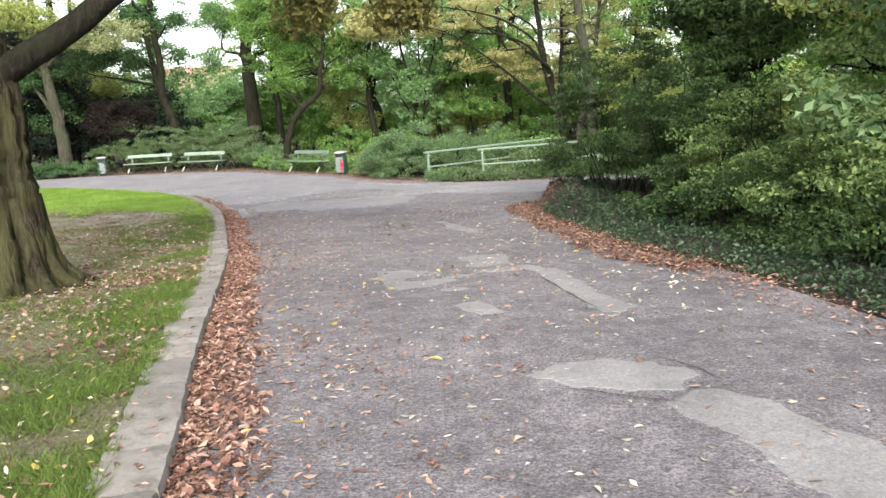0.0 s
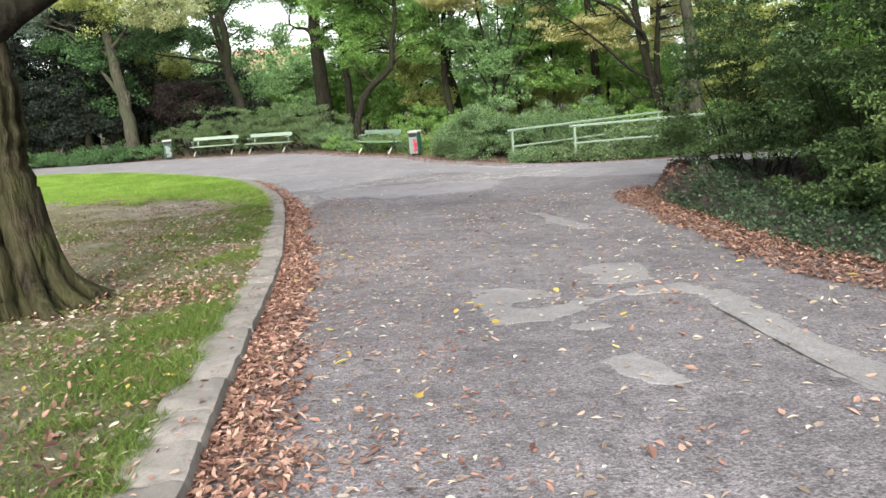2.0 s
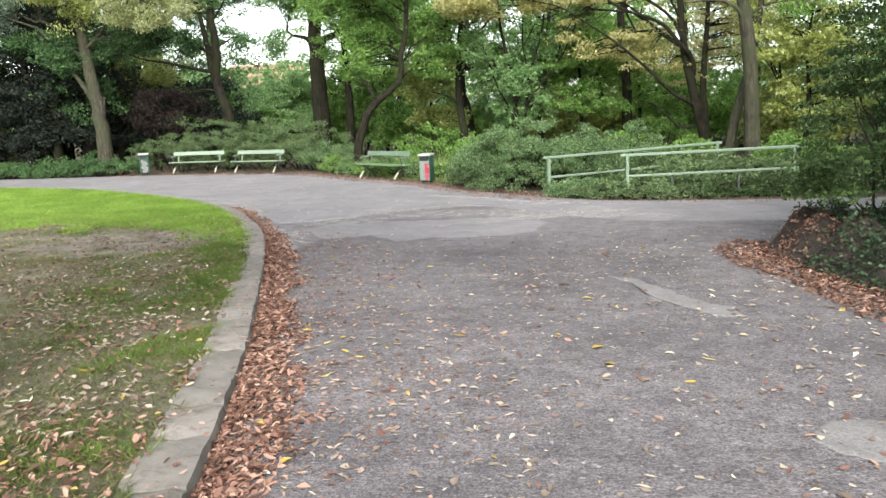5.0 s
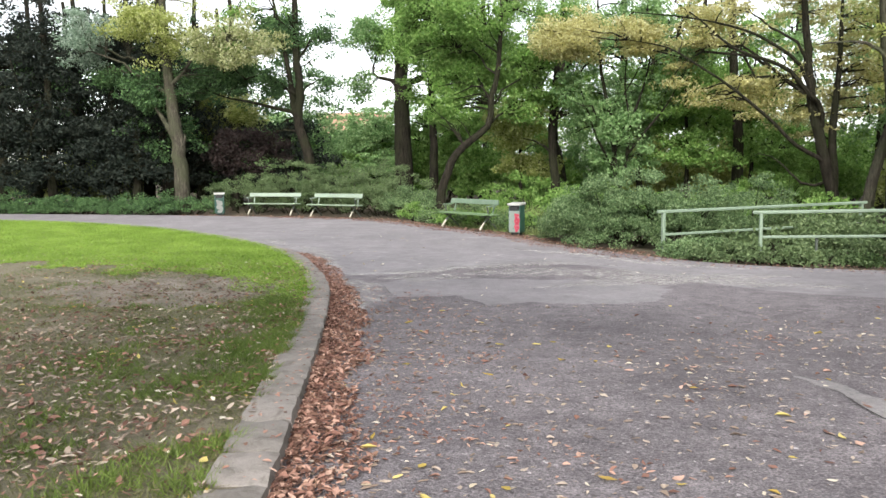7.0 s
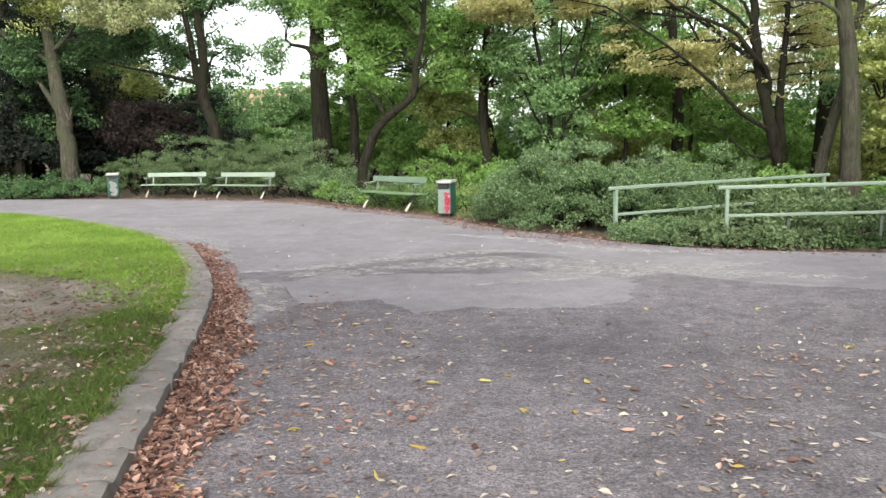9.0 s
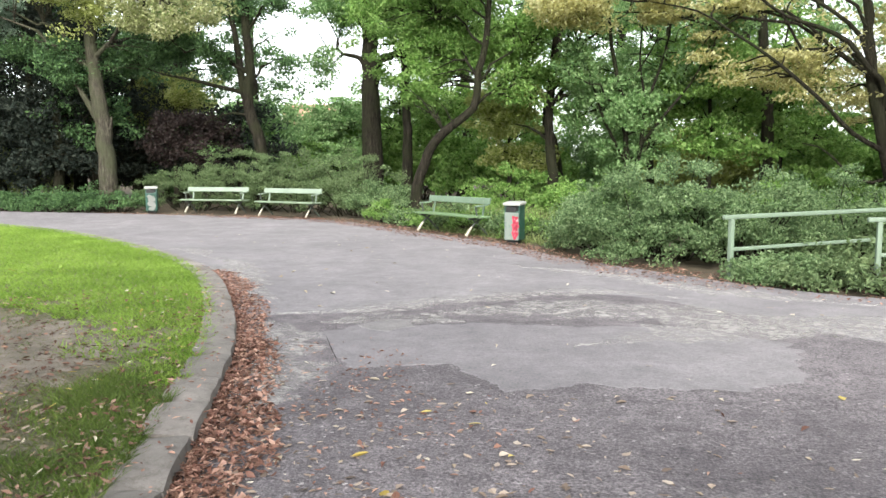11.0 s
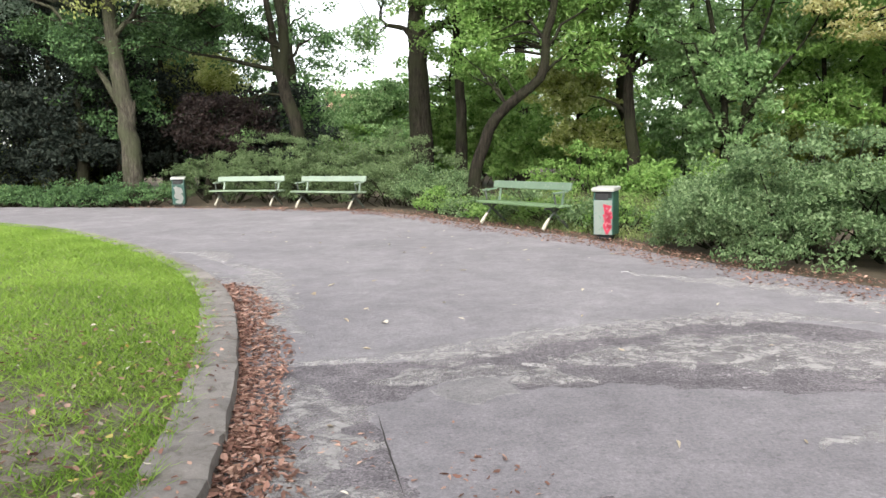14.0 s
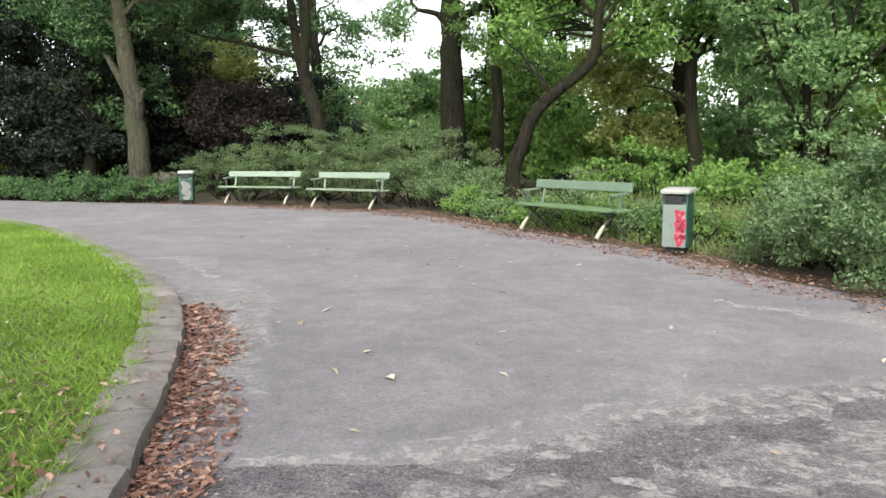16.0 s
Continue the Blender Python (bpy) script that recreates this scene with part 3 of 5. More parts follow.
while pos_s < kl[-1] - 1.2:
    ln = rng.uniform(0.42, 0.8)
    mid = pos_s + ln / 2
    x, y = np.interp(mid, kl, KERB[:, 0]), np.interp(mid, kl, KERB[:, 1])
    x2, y2 = np.interp(mid + 0.1, kl, KERB[:, 0]), np.interp(mid + 0.1, kl, KERB[:, 1])
    dx, dy = (x2 - x) / 0.1, (y2 - y) / 0.1
    ob = new("kerb_stone", STONE[rng.integers(4)])
    ob.parent = kerb
    cx, cy = x - dy * KERB_W / 2, y + dx * KERB_W / 2
    pitch = math.atan2(gz(y + dy * 0.3) - gz(y - dy * 0.3), 0.6)
    ob.matrix_basis = pose(cx, cy, gz(y) + KERB_H - 0.15 + rng.uniform(-0.008, 0.008), math.degrees(pitch), rng.uniform(-1.5, 1.5), math.degrees(math.atan2(dy, dx)) - 90 + rng.uniform(-1, 1)) @ Matrix.Diagonal((1, ln - 0.009, 1, 1))
    pos_s += ln


# ---- trees ----
def bend(a, b, rng, n=7, sag=0.12):
    """A crooked line from a to b."""
    a, b = np.asarray(a, float), np.asarray(b, float)
    t = np.linspace(0, 1, n)[:, None]
    L = np.linalg.norm(b - a)
    w = rng.normal(size=(n, 3)) * L * 0.035
    w[0] = w[-1] = 0
    return a + (b - a) * t + w + np.array([0, 0, L * sag]) * np.sin(t * np.pi)


def cluster_leaves(cen, per, spread, rng):
    n = len(cen) * per
    c = np.repeat(cen, per, axis=0)
    r = rng.normal(size=(n, 3))
    r /= np.linalg.norm(r, axis=1)[:, None] + 1e-9
    r *= rng.random((n, 1)) ** 0.45
    s = np.repeat(rng.uniform(0.6, 1.25, len(cen)), per)[:, None]
    return c + r * s * np.asarray(spread)


def blob_points(blob, rng, gaps=-0.06):
    """Cluster centres in an ellipsoid, mostly near its skin, thinned by noise so that gaps stay."""
    cx, cy, cz, rx, ry, rz, n = blob[:7]
    out = []
    while len(out) < n:
        d = rng.normal(size=3)
        d /= np.linalg.norm(d)
        p = d * rng.random() ** 0.4 * np.array([rx, ry, rz])
        q = np.array([cx, cy, cz]) + p
        if noise.noise(Vector(q) * 0.7) > gaps:
            out.append(q)
    return np.array(out)


def tree(x, y, spine, r0, blobs, leaf, bark, label, seed, per=78, spread=(0.5, 0.5, 0.27), size=0.12, up=0.25, limbs=7, extra=(), name="tree", flare=1.5, flute=0.0, limb_bark="", gaps=-0.06):
    """spine: the trunk's line from its foot, relative; blobs: crown masses, relative, each with its own leaf if it names one; extra: limbs given as lines with their thick end's radius."""
    rng = np.random.default_rng(seed)
    z0 = gz(y) - 0.1
    foot = np.array([x, y, z0])
    root = tagged(new(name), label, "tree")
    root.location = (x, y, z0)
    sp = curve_pts(spine, 0.12 if flute else 0.35)
    n = len(sp)
    k = np.linspace(0, 1, n)
    sp[1:, :2] += rng.normal(size=(n - 1, 2)) * r0 * 0.06
    rad = r0 * (1 - 0.72 * k)
    rad *= 1 + (flare - 1) * np.exp(-np.maximum(sp[:, 2], 0) / (0.3 if flute else 0.16))
    v, f = tubes([(sp, rad)], 48 if flute else 14)
    if flute:
        ring = v.reshape(n, 48, 3)
        for i in range(n):
            for j in range(48):
                a = 2 * math.pi * j / 48
                k = abs(noise.noise((math.cos(a) * 3.5 + 0.12 * sp[i, 2], math.sin(a) * 3.5, sp[i, 2] * 0.35)))
                k2 = noise.noise((math.cos(a) * 6, math.sin(a) * 6, sp[i, 2] * 1.2))
                ring[i, j] = sp[i] + (ring[i, j] - sp[i]) * (1.12 - flute * math.exp(-(k / 0.12) ** 2) + 0.05 * k2)
        v = ring.reshape(-1, 3)
    part("trunk", mesh_np("trunk", v, f, M[bark], True), None, root)
    sets = [blob_points(b, rng, gaps) for b in blobs]
    kinds = np.concatenate([[b[7] if len(b) > 7 else leaf] * len(q) for b, q in zip(blobs, sets)])
    cen = np.vstack(sets)
    keep = rng.random(len(cen)) > np.interp(cen[:, 2], [7.8, 10.0], [0.0, 0.8])
    cen, kinds = cen[keep], kinds[keep]
    lines = [(curve_pts(pts, 0.4), r) for pts, r in extra]
    ends = cen[rng.choice(len(cen), min(limbs, len(cen)), replace=False)]
    for e in ends:
        dz = sp[:, 2]
        start_k = np.clip(np.searchsorted(dz, e[2] - 0.6 * np.hypot(*(e[:2] - sp[n // 2, :2])) - 0.3), int(n * 0.42), n - 2)
        lines.append((bend(sp[start_k], e, rng, 8), rad[start_k] * 0.4))
    samples = [sp[n // 3:]]
    for pts, r in lines:
        rr = np.linspace(r, max(0.012, r * 0.18), len(pts))
        v, f = tubes([(pts, rr)], 8)
        part("limb", mesh_np("limb", v, f, M[limb_bark or bark], True), None, root)
        samples.append(pts)
    S = np.vstack(samples)
    tw = []
    for c in cen[rng.random(len(cen)) < 0.5]:
        j = np.argmin(((S - c) ** 2).sum(1) + 2.0 * np.maximum(S[:, 2] - c[2], 0))
        tw.append((bend(S[j], c, rng, 5, 0.06), np.linspace(0.028, 0.008, 5)))
    v, f = tubes(tw, 4)
    tagged(part("twig", mesh_np("twig", v, f, M[bark]), None, root), kind="stuff")
    for kind in dict.fromkeys(kinds):
        c = cluster_leaves(cen[kinds == kind], per, spread, rng)
        tagged(part("crown", leaves("crown", c, size, M[kind], rng, up), None, root), kind="stuff")
    return root


def shrub(x, y, rx, ry, h, n, leaf, label, seed, per=54, size=0.081, up=0.4, spread=(0.26, 0.26, 0.13), name="shrub", bottom=0.1, stems=14, zmin=0.06, ragged=0.45):
    """A bush of many stems with leaf sprays over a lumpy dome."""
    rng = np.random.default_rng(seed)
    z0 = gz(y) - 0.05
    root = tagged(new(name), label, "shrub")
    root.location = (x, y, z0)
    cen = []
    while len(cen) < n:
        a, q = rng.uniform(0, 2 * np.pi), rng.random()
        r = rng.random() ** 0.35
        px, py = r * np.cos(a), r * np.sin(a)
        lump = 0.8 + ragged * noise.noise(Vector((x + px * rx, y + py * ry, seed)) * (0.45 + ragged))
        top = h * lump * math.sqrt(max(0.05, 1 - (r * 0.93) ** 2))
        z = top * (1 - 0.75 * q ** 1.7)
        if z > bottom * h * rng.random():
            cen.append((px * rx * (0.9 + 0.2 * lump), py * ry * (0.9 + 0.2 * lump), z))
    cen = np.array(cen)
    tw = []
    for c in cen[rng.choice(n, min(n, stems * 2), replace=False)]:
        tw.append((bend((c[0] * 0.35 + rng.normal() * 0.1, c[1] * 0.35 + rng.normal() * 0.1, 0), c, rng, 6, 0.1), np.linspace(0.018, 0.005, 6)))
    v, f = tubes(tw, 4)
    tagged(part("stem", mesh_np("stem", v, f, M["bark_dark"]), None, root), kind="stuff")
    c = cluster_leaves(cen, per, spread, rng)
    c = c[c[:, 2] > zmin]
    tagged(part("foliage", leaves("foliage", c, size, M[leaf], rng, up), None, root), kind="stuff")
    return root


# the big mossy tree on the lawn
T0 = tree(-5.3, 9.35, [(0, 0, 0), (0.0, 0, 1.0), (0.02, 0, 2.0), (0.03, 0, 2.6), (-0.1, 0.05, 3.2), (-0.5, 0.3, 4.6), (-0.9, 0.5, 8.0)], 0.40,
     [(-1.2, 0.5, 8.0, 4.5, 4.5, 3.0, 190), (4.4, 3.6, 4.25, 1.5, 0.9, 0.2, 14), (3.4, 3.6, 3.75, 0.5, 0.45, 0.3, 12), (4.8, 3.6, 3.7, 0.5, 0.45, 0.35, 16), (2.6, 2.6, 4.7, 1.2, 1.0, 0.5, 14), (0.7, -0.5, 6.2, 3.0, 2.5, 1.0, 50), (-1.5, 4.0, 5.4, 2.5, 2.0, 0.9, 25)],
     "leaf_oak", "bark_moss", "old tree with mossy furrowed trunk and spreading roots on lawn", 11, size=0.13, flare=2.0, flute=0.5,
     limb_bark="bark_limb",
     extra=[([(-0.05, 0, 2.45), (0.2, 0, 2.8), (0.62, 0.0, 3.03), (1.1, 0.1, 3.3), (1.6, 0.3, 3.72), (2.3, 1.5, 4.5), (3.2, 3.0, 4.7), (4.3, 3.8, 4.3)], 0.19), ([(0, 0, 2.5), (-0.35, 0, 3.1), (-1.2, -0.1, 4.3), (-2.5, 0.2, 6.0)], 0.24)])
rng = np.random.default_rng(5)
for a in (-75, -35, -8, 20, 55, 100, 150, 200, 250):
    L = rng.uniform(0.95, 1.35)
    ca, sa = math.cos(radians(a)), math.sin(radians(a))
    pts = [(ca * r, sa * r, z) for r, z in ((0.28, 1.35), (0.36, 0.85), (0.5, 0.45), (0.72, 0.24), (L, 0.09), (L + 0.25, 0.0))]
    v, f = tubes([(curve_pts(pts, 0.12), np.linspace(0.13, 0.05, len(curve_pts(pts, 0.12))))], 8)
    part("root", mesh_np("root", v, f, M["bark_moss"], True), None, T0)

# trees behind the benches
tree(-18.05, 37.6, [(0, 0, 0), (0.05, 0, 1.5), (-0.1, 0, 3.2), (-0.35, 0, 6), (-0.6, 0.2, 11)], 0.33,
     [(0.2, 0, 9.4, 4.5, 4.0, 1.6, 90), (-0.7, -0.9, 7.2, 1.9, 1.3, 1.2, 85), (2.9, -0.8, 6.7, 2.1, 1.3, 0.9, 80, "leaf_cream"), (-3.6, -0.4, 7.2, 1.5, 1.4, 1.2, 60, "leaf_pale"), (-2.0, 0.3, 5.2, 2.0, 1.0, 1.0, 80, "leaf_dark"), (0.9, 0.9, 5.7, 1.2, 0.9, 0.7, 26, "leaf_dark")], "leaf_yellow", "bark_grey",
     "tall tree with a pale grey forked trunk behind the bin", 21, limbs=4, extra=[([(-0.1, 0, 3.0), (-0.8, 0, 4.2), (-1.9, 0.2, 5.8)], 0.13), ([(-0.05, 0, 2.7), (0.3, -0.05, 3.05), (0.34, -0.1, 3.45)], 0.12)])
tree(-13.1, 39.2, [(0, 0, 0), (0.05, 0, 1.5), (-0.1, 0, 2.7), (-0.42, 0, 3.9), (-0.3, 0, 5.0), (-0.4, 0, 6.6), (-0.5, 0, 12)], 0.25,
     [(-1.6, 0, 8.8, 2.6, 2.4, 1.6, 46), (-1.2, 0.2, 7.4, 1.5, 1.0, 0.9, 80, "leaf_dark"), (-3.0, 0.4, 7.0, 1.4, 1.0, 1.0, 60), (0.5, 0.2, 7.6, 1.0, 0.9, 0.7, 20, "leaf_dark"), (-2.4, 0, 5.6, 1.6, 1.0, 0.8, 64, "leaf_dark"), (0.4, 0.5, 10.8, 1.5, 1.5, 1.5, 14)], "leaf_mid", "bark_dark",
     "dark slender tree with two rising stems", 22, limbs=5, extra=[([(-0.42, 0, 3.7), (-0.6, 0, 4.5), (-0.72, 0, 5.6), (-1.0, 0, 7.2), (-1.6, 0, 10)], 0.15), ([(-0.5, 0, 4.2), (-1.55, -0.2, 4.45), (-2.32, -0.3, 4.66), (-3.5, -0.3, 4.9), (-4.5, -0.3, 5.3)], 0.085), ([(-0.3, 0, 3.4), (-1.3, 0.2, 3.5), (-2.5, 0.2, 3.0)], 0.05)])
tree(-9.7, 42, [(0, 0, 0), (0, 0, 3), (-0.05, 0, 7), (0, 0, 13)], 0.45,
     [(0.7, 0, 9.6, 2.4, 2.6, 2.2, 60), (-1.6, -0.5, 7.2, 1.2, 1.0, 1.5, 80, "leaf_blue"), (-2.2, -0.4, 5.6, 0.9, 0.8, 0.7, 16, "leaf_blue"), (0.1, -0.6, 7.3, 1.2, 0.8, 1.3, 60), (1.7, -0.4, 6.0, 1.8, 1.3, 1.8, 80)], "leaf_mid", "bark_dark", "tall dark-trunked tree clad with ivy", 23)
tree(-7.8, 39, [(0, 0, 0), (0.05, 0, 3), (-0.1, 0, 7)], 0.22, [(0, 0, 6.4, 2.0, 1.8, 2.0, 90)], "leaf_mid", "bark_dark", "slim dark tree behind the bench", 24)
tree(-6.6, 34.5, [(0, 0, 0), (-0.05, 0, 0.9), (0.13, 0, 1.55), (0.45, 0, 2.25), (0.98, 0, 2.74), (1.5, 0, 3.12), (1.68, 0, 3.45), (1.74, 0, 4.2), (1.95, 0, 5.1), (2.1, 0.2, 8)], 0.17,
     [(1.3, 1.3, 6.2, 2.6, 1.1, 1.7, 190), (0.2, 1.2, 4.6, 1.6, 0.9, 1.4, 100), (2.9, 0.9, 4.6, 1.5, 1.0, 1.3, 84), (-0.9, 0.9, 6.3, 1.2, 1.0, 1.3, 60), (0.9, -0.6, 6.8, 1.7, 0.7, 0.9, 40), (0.4, 1.0, 7.9, 3.0, 1.4, 0.9, 110)], "leaf_mid", "bark_dark", "leaning tree with a sharply bent dark trunk", 25, size=0.12, limbs=8)
# woods beyond the railing
tree(-2.5, 39.3, [(0, 0, 0), (-0.12, 0, 1.0), (-0.3, 0, 2.2), (-0.45, 0, 3.5), (0.3, 0, 9)], 0.24, [(0, 0.6, 6.8, 3.0, 2.2, 2.2, 130), (1.6, 0.4, 4.4, 1.8, 1.3, 1.2, 60)], "leaf_blue", "bark_dark", "dense green tree of the wood edge", 26)
tree(-2.8, 36.0, [(0, 0, 0), (0.0, 0, 1.5), (-0.12, 0, 2.6), (-0.05, 0, 4.2), (0.3, 0, 8)], 0.18, [(0, -0.4, 6.4, 1.6, 0.8, 1.0, 26), (0.5, -0.5, 4.6, 1.1, 0.5, 0.8, 18)], "leaf_mid", "bark_dark", "slim dark tree rising behind the bin", 32,
     extra=[([(-0.1, 0, 2.3), (-0.6, -0.1, 2.7), (-1.4, -0.1, 2.9)], 0.06), ([(-0.05, 0, 3.4), (0.5, -0.1, 4.2), (0.8, -0.1, 5.6)], 0.08)])
tree(-0.8, 34.6, [(0, 0, 0), (0.05, 0, 0.9), (0.0, 0, 2.0), (-0.15, 0, 3.4), (-0.5, 0, 5.2), (-0.6, 0, 7.5)], 0.1, [(0.2, -0.5, 6.3, 2.0, 0.8, 0.8, 26), (1.9, -0.4, 5.0, 1.2, 0.6, 0.7, 16), (-1.2, -0.5, 4.4, 1.0, 0.5, 0.7, 14), (0.6, -0.6, 3.0, 1.2, 0.4, 0.5, 12)], "leaf_blue", "bark_dark",
     "many-stemmed dark tree spreading over the shrubs", 33, limbs=4, extra=[([(0.05, 0, 0.7), (0.35, 0, 1.9), (0.5, 0, 3.2), (0.95, 0, 4.6), (1.3, 0.1, 6.5)], 0.075), ([(0.4, 0, 2.2), (1.0, -0.1, 3.0), (1.7, -0.1, 3.9), (2.3, 0, 5.2)], 0.05),
     ([(0, 0, 1.7), (-0.6, -0.1, 2.8), (-1.0, -0.1, 4.0), (-1.5, 0, 5.4)], 0.05), ([(0.5, 0, 3.3), (0.3, -0.1, 4.4), (0.4, 0, 6)], 0.04)])
tree(0.3, 37.5, [(0, 0, 0), (-0.1, 0, 2), (0.3, 0, 5), (0.5, 0, 9)], 0.13, [(0, 0, 5.6, 2.8, 2.4, 2.8, 90), (1.0, -0.8, 3.4, 1.8, 1.2, 0.9, 36)], "leaf_blue", "bark_dark", "bluish green tree of the wood edge", 27)
tree(3.6, 37.5, [(0, 0, 0), (0, 0, 3), (-0.25, 0, 6), (-0.4, 0, 11)], 0.22, [(0, 0.5, 8.4, 2.0, 2, 1.6, 34), (-0.9, 1, 3.6, 1.6, 1.2, 0.9, 22)], "leaf_mid", "bark_dark", "slim straight tree in the wood", 28)
tree(5.45, 33, [(0, 0, 0), (0.04, 0, 0.84), (-0.18, 0, 1.66), (-0.36, 0, 2.48), (-0.57, 0, 3.29), (-0.72, 0, 4.1), (-0.84, 0, 5.5), (-1.1, 0.2, 9)], 0.19,
     [(-6.9, 0.6, 5.9, 2.1, 1.4, 0.85, 130), (-4.6, 0.8, 5.8, 1.7, 1.2, 0.8, 66), (-2.6, 0.9, 4.6, 2.2, 1.0, 1.1, 66), (-2.2, 0.4, 6.6, 2.6, 1.6, 0.9, 60), (-0.8, 0.9, 3.3, 1.6, 0.9, 1.1, 36), (1.1, 0.8, 5.0, 1.7, 1.2, 1.7, 80), (0, 0, 8.6, 3.0, 2.6, 1.0, 20)],
     "leaf_gold", "bark_dark", "golden autumn tree with long arching dark limbs", 29, size=0.11, up=0.5, spread=(0.6, 0.6, 0.15), limbs=4, gaps=-0.15,
     extra=[([(-0.1, 0, 1.75), (-0.42, -0.1, 1.99), (-1.14, -0.2, 2.41), (-1.79, -0.3, 3.07), (-2.76, -0.4, 3.91), (-3.41, -0.4, 4.41), (-4.22, -0.4, 4.95), (-4.87, -0.4, 5.34), (-6.3, -0.2, 5.7)], 0.07),
            ([(-0.35, 0, 2.9), (-0.45, -0.2, 3.5), (-0.9, -0.3, 3.95), (-1.35, -0.4, 4.5), (-2.0, -0.4, 4.85), (-2.7, -0.4, 5.1), (-3.3, -0.4, 5.5), (-3.9, -0.3, 6.1), (-4.8, -0.2, 6.8)], 0.08),
            ([(-0.7, 0, 4.0), (-1.1, -0.2, 4.75), (-1.84, -0.3, 5.32), (-2.64, -0.3, 5.75), (-4.07, -0.3, 6.15), (-6, 0, 6.5)], 0.06),
            ([(0.04, 0.05, 0.9), (0.07, 0.1, 1.6), (0.0, 0.15, 2.47), (0.07, 0.2, 3.75), (0.14, 0.2, 4.9), (0.15, 0.2, 8)], 0.14),
            ([(-0.1, 0, 1.3), (-0.7, 0.3, 1.2), (-1.5, 0.5, 2.0), (-2.2, 0.5, 2.2)], 0.05)])
tree(6.2, 30.2, [(0, 0, 0), (-0.02, 0, 1.1), (-0.13, 0, 2.9), (-0.3, 0, 4.4), (-0.45, 0, 5.8), (-0.7, 0, 12)], 0.25, [(0.3, 0.5, 9, 3.0, 3, 2, 50), (1.8, -0.2, 5.2, 1.5, 1.2, 1.2, 26)], "leaf_mid", "bark_grey", "tall tree with a smooth pale grey trunk", 30,
     flare=1.3, extra=[([(-0.25, 0, 4.0), (-0.42, -0.1, 4.5), (-0.75, -0.1, 4.8), (-1.2, -0.1, 4.95), (-2.4, -0.1, 4.9)], 0.07), ([(-0.3, 0, 4.3), (0.2, 0, 4.75), (1.2, 0, 4.85)], 0.05)])
tree(5.75, 31.2, [(0, 0, 0), (0.2, 0, 1.5), (0.7, 0, 3.5), (1.2, 0, 7)], 0.17, [(1.2, 0, 6, 2, 2, 1.6, 45)], "leaf_yellow", "bark_grey", "thin leaning grey tree", 31)


def filler(x, y, h, leaf, seed, label, w=3.2):
    return tree(x, y, [(0, 0, 0), (0.1, 0, h * 0.3), (-0.1, 0, h * 0.6), (0, 0, h)], 0.2 + h * 0.01,
                [(0, 0, h * 0.56, w, w, h * 0.36, 95), (0.8, -1.0, h * 0.3, w * 0.7, w * 0.6, h * 0.12, 26)], leaf, "bark_dark", label, seed, per=60, size=0.17, spread=(0.65, 0.65, 0.32))


F1 = filler(1.5, 45, 11, "leaf_mid", 41, "leafy tree deep in the wood")
F2 = filler(8.5, 38, 11, "leaf_blue", 42, "leafy tree deep in the wood")
F3 = filler(11.5, 31, 11, "leaf_yellow", 43, "yellowing tree of the wood")
F4 = filler(-24, 45, 11, "leaf_dark", 44, "dark tree at the back of the park")
for src, spots in ((F1, [(18, 36, 80), (4.8, 46, 110)]), (F2, [(-25, 53, 20), (14.5, 40, 160)]),
                   (F3, [(16, 28, 60)]), (F4, [(-30, 41, 60), (-34, 35, 100), (-38, 33, 20), (-40, 37, 150), (-21.5, 46, 10), (-29, 46, 140), (-20.5, 40.8, 30), (-22, 49.5, 70), (-26, 42.5, 200), (-18.9, 44.6, 250), (-16.6, 47.5, 15)])):
    for x, y, a in spots:
        copy_thing(src, pose(x, y, gz(y) - 0.1, 0, 0, a))

for i, (x, y, k) in enumerate(((-7.0, 50, 1.1), (-4.0, 48.5, 1.0), (0.2, 50, 1.15), (4.2, 50, 1.0), (8.0, 47, 1.0), (11.5, 43, 1.0))):
    copy_thing(F1 if i % 2 else F2, pose(x, y, gz(y) - 0.1, 0, 0, 70 * i) @ Matrix.Scale(k, 4))

tree(-18.4, 43.2, [(0, 0, 0), (0.05, 0, 2), (-0.1, 0, 4.8)], 0.13, [(0.2, 0, 4.6, 2.2, 1.0, 0.8, 90), (-1.4, -0.3, 3.8, 1.0, 0.8, 0.5, 24)], "leaf_yellow", "bark_dark", "small yellowing tree behind the dark stems", 62)

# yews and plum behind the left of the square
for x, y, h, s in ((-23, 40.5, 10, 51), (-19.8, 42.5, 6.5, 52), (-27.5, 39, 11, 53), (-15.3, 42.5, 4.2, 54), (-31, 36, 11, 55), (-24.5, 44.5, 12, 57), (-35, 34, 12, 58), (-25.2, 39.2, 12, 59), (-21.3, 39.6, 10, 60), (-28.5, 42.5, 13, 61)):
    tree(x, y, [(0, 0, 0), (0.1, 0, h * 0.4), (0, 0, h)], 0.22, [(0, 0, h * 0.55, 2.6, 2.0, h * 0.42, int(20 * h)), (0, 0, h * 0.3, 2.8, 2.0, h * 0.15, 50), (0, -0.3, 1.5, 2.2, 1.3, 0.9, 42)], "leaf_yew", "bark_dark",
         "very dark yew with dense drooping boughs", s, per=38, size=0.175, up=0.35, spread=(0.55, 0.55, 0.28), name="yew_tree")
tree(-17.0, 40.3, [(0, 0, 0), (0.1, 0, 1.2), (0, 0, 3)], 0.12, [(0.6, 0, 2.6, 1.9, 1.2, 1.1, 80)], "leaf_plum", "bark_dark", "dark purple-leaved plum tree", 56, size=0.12)

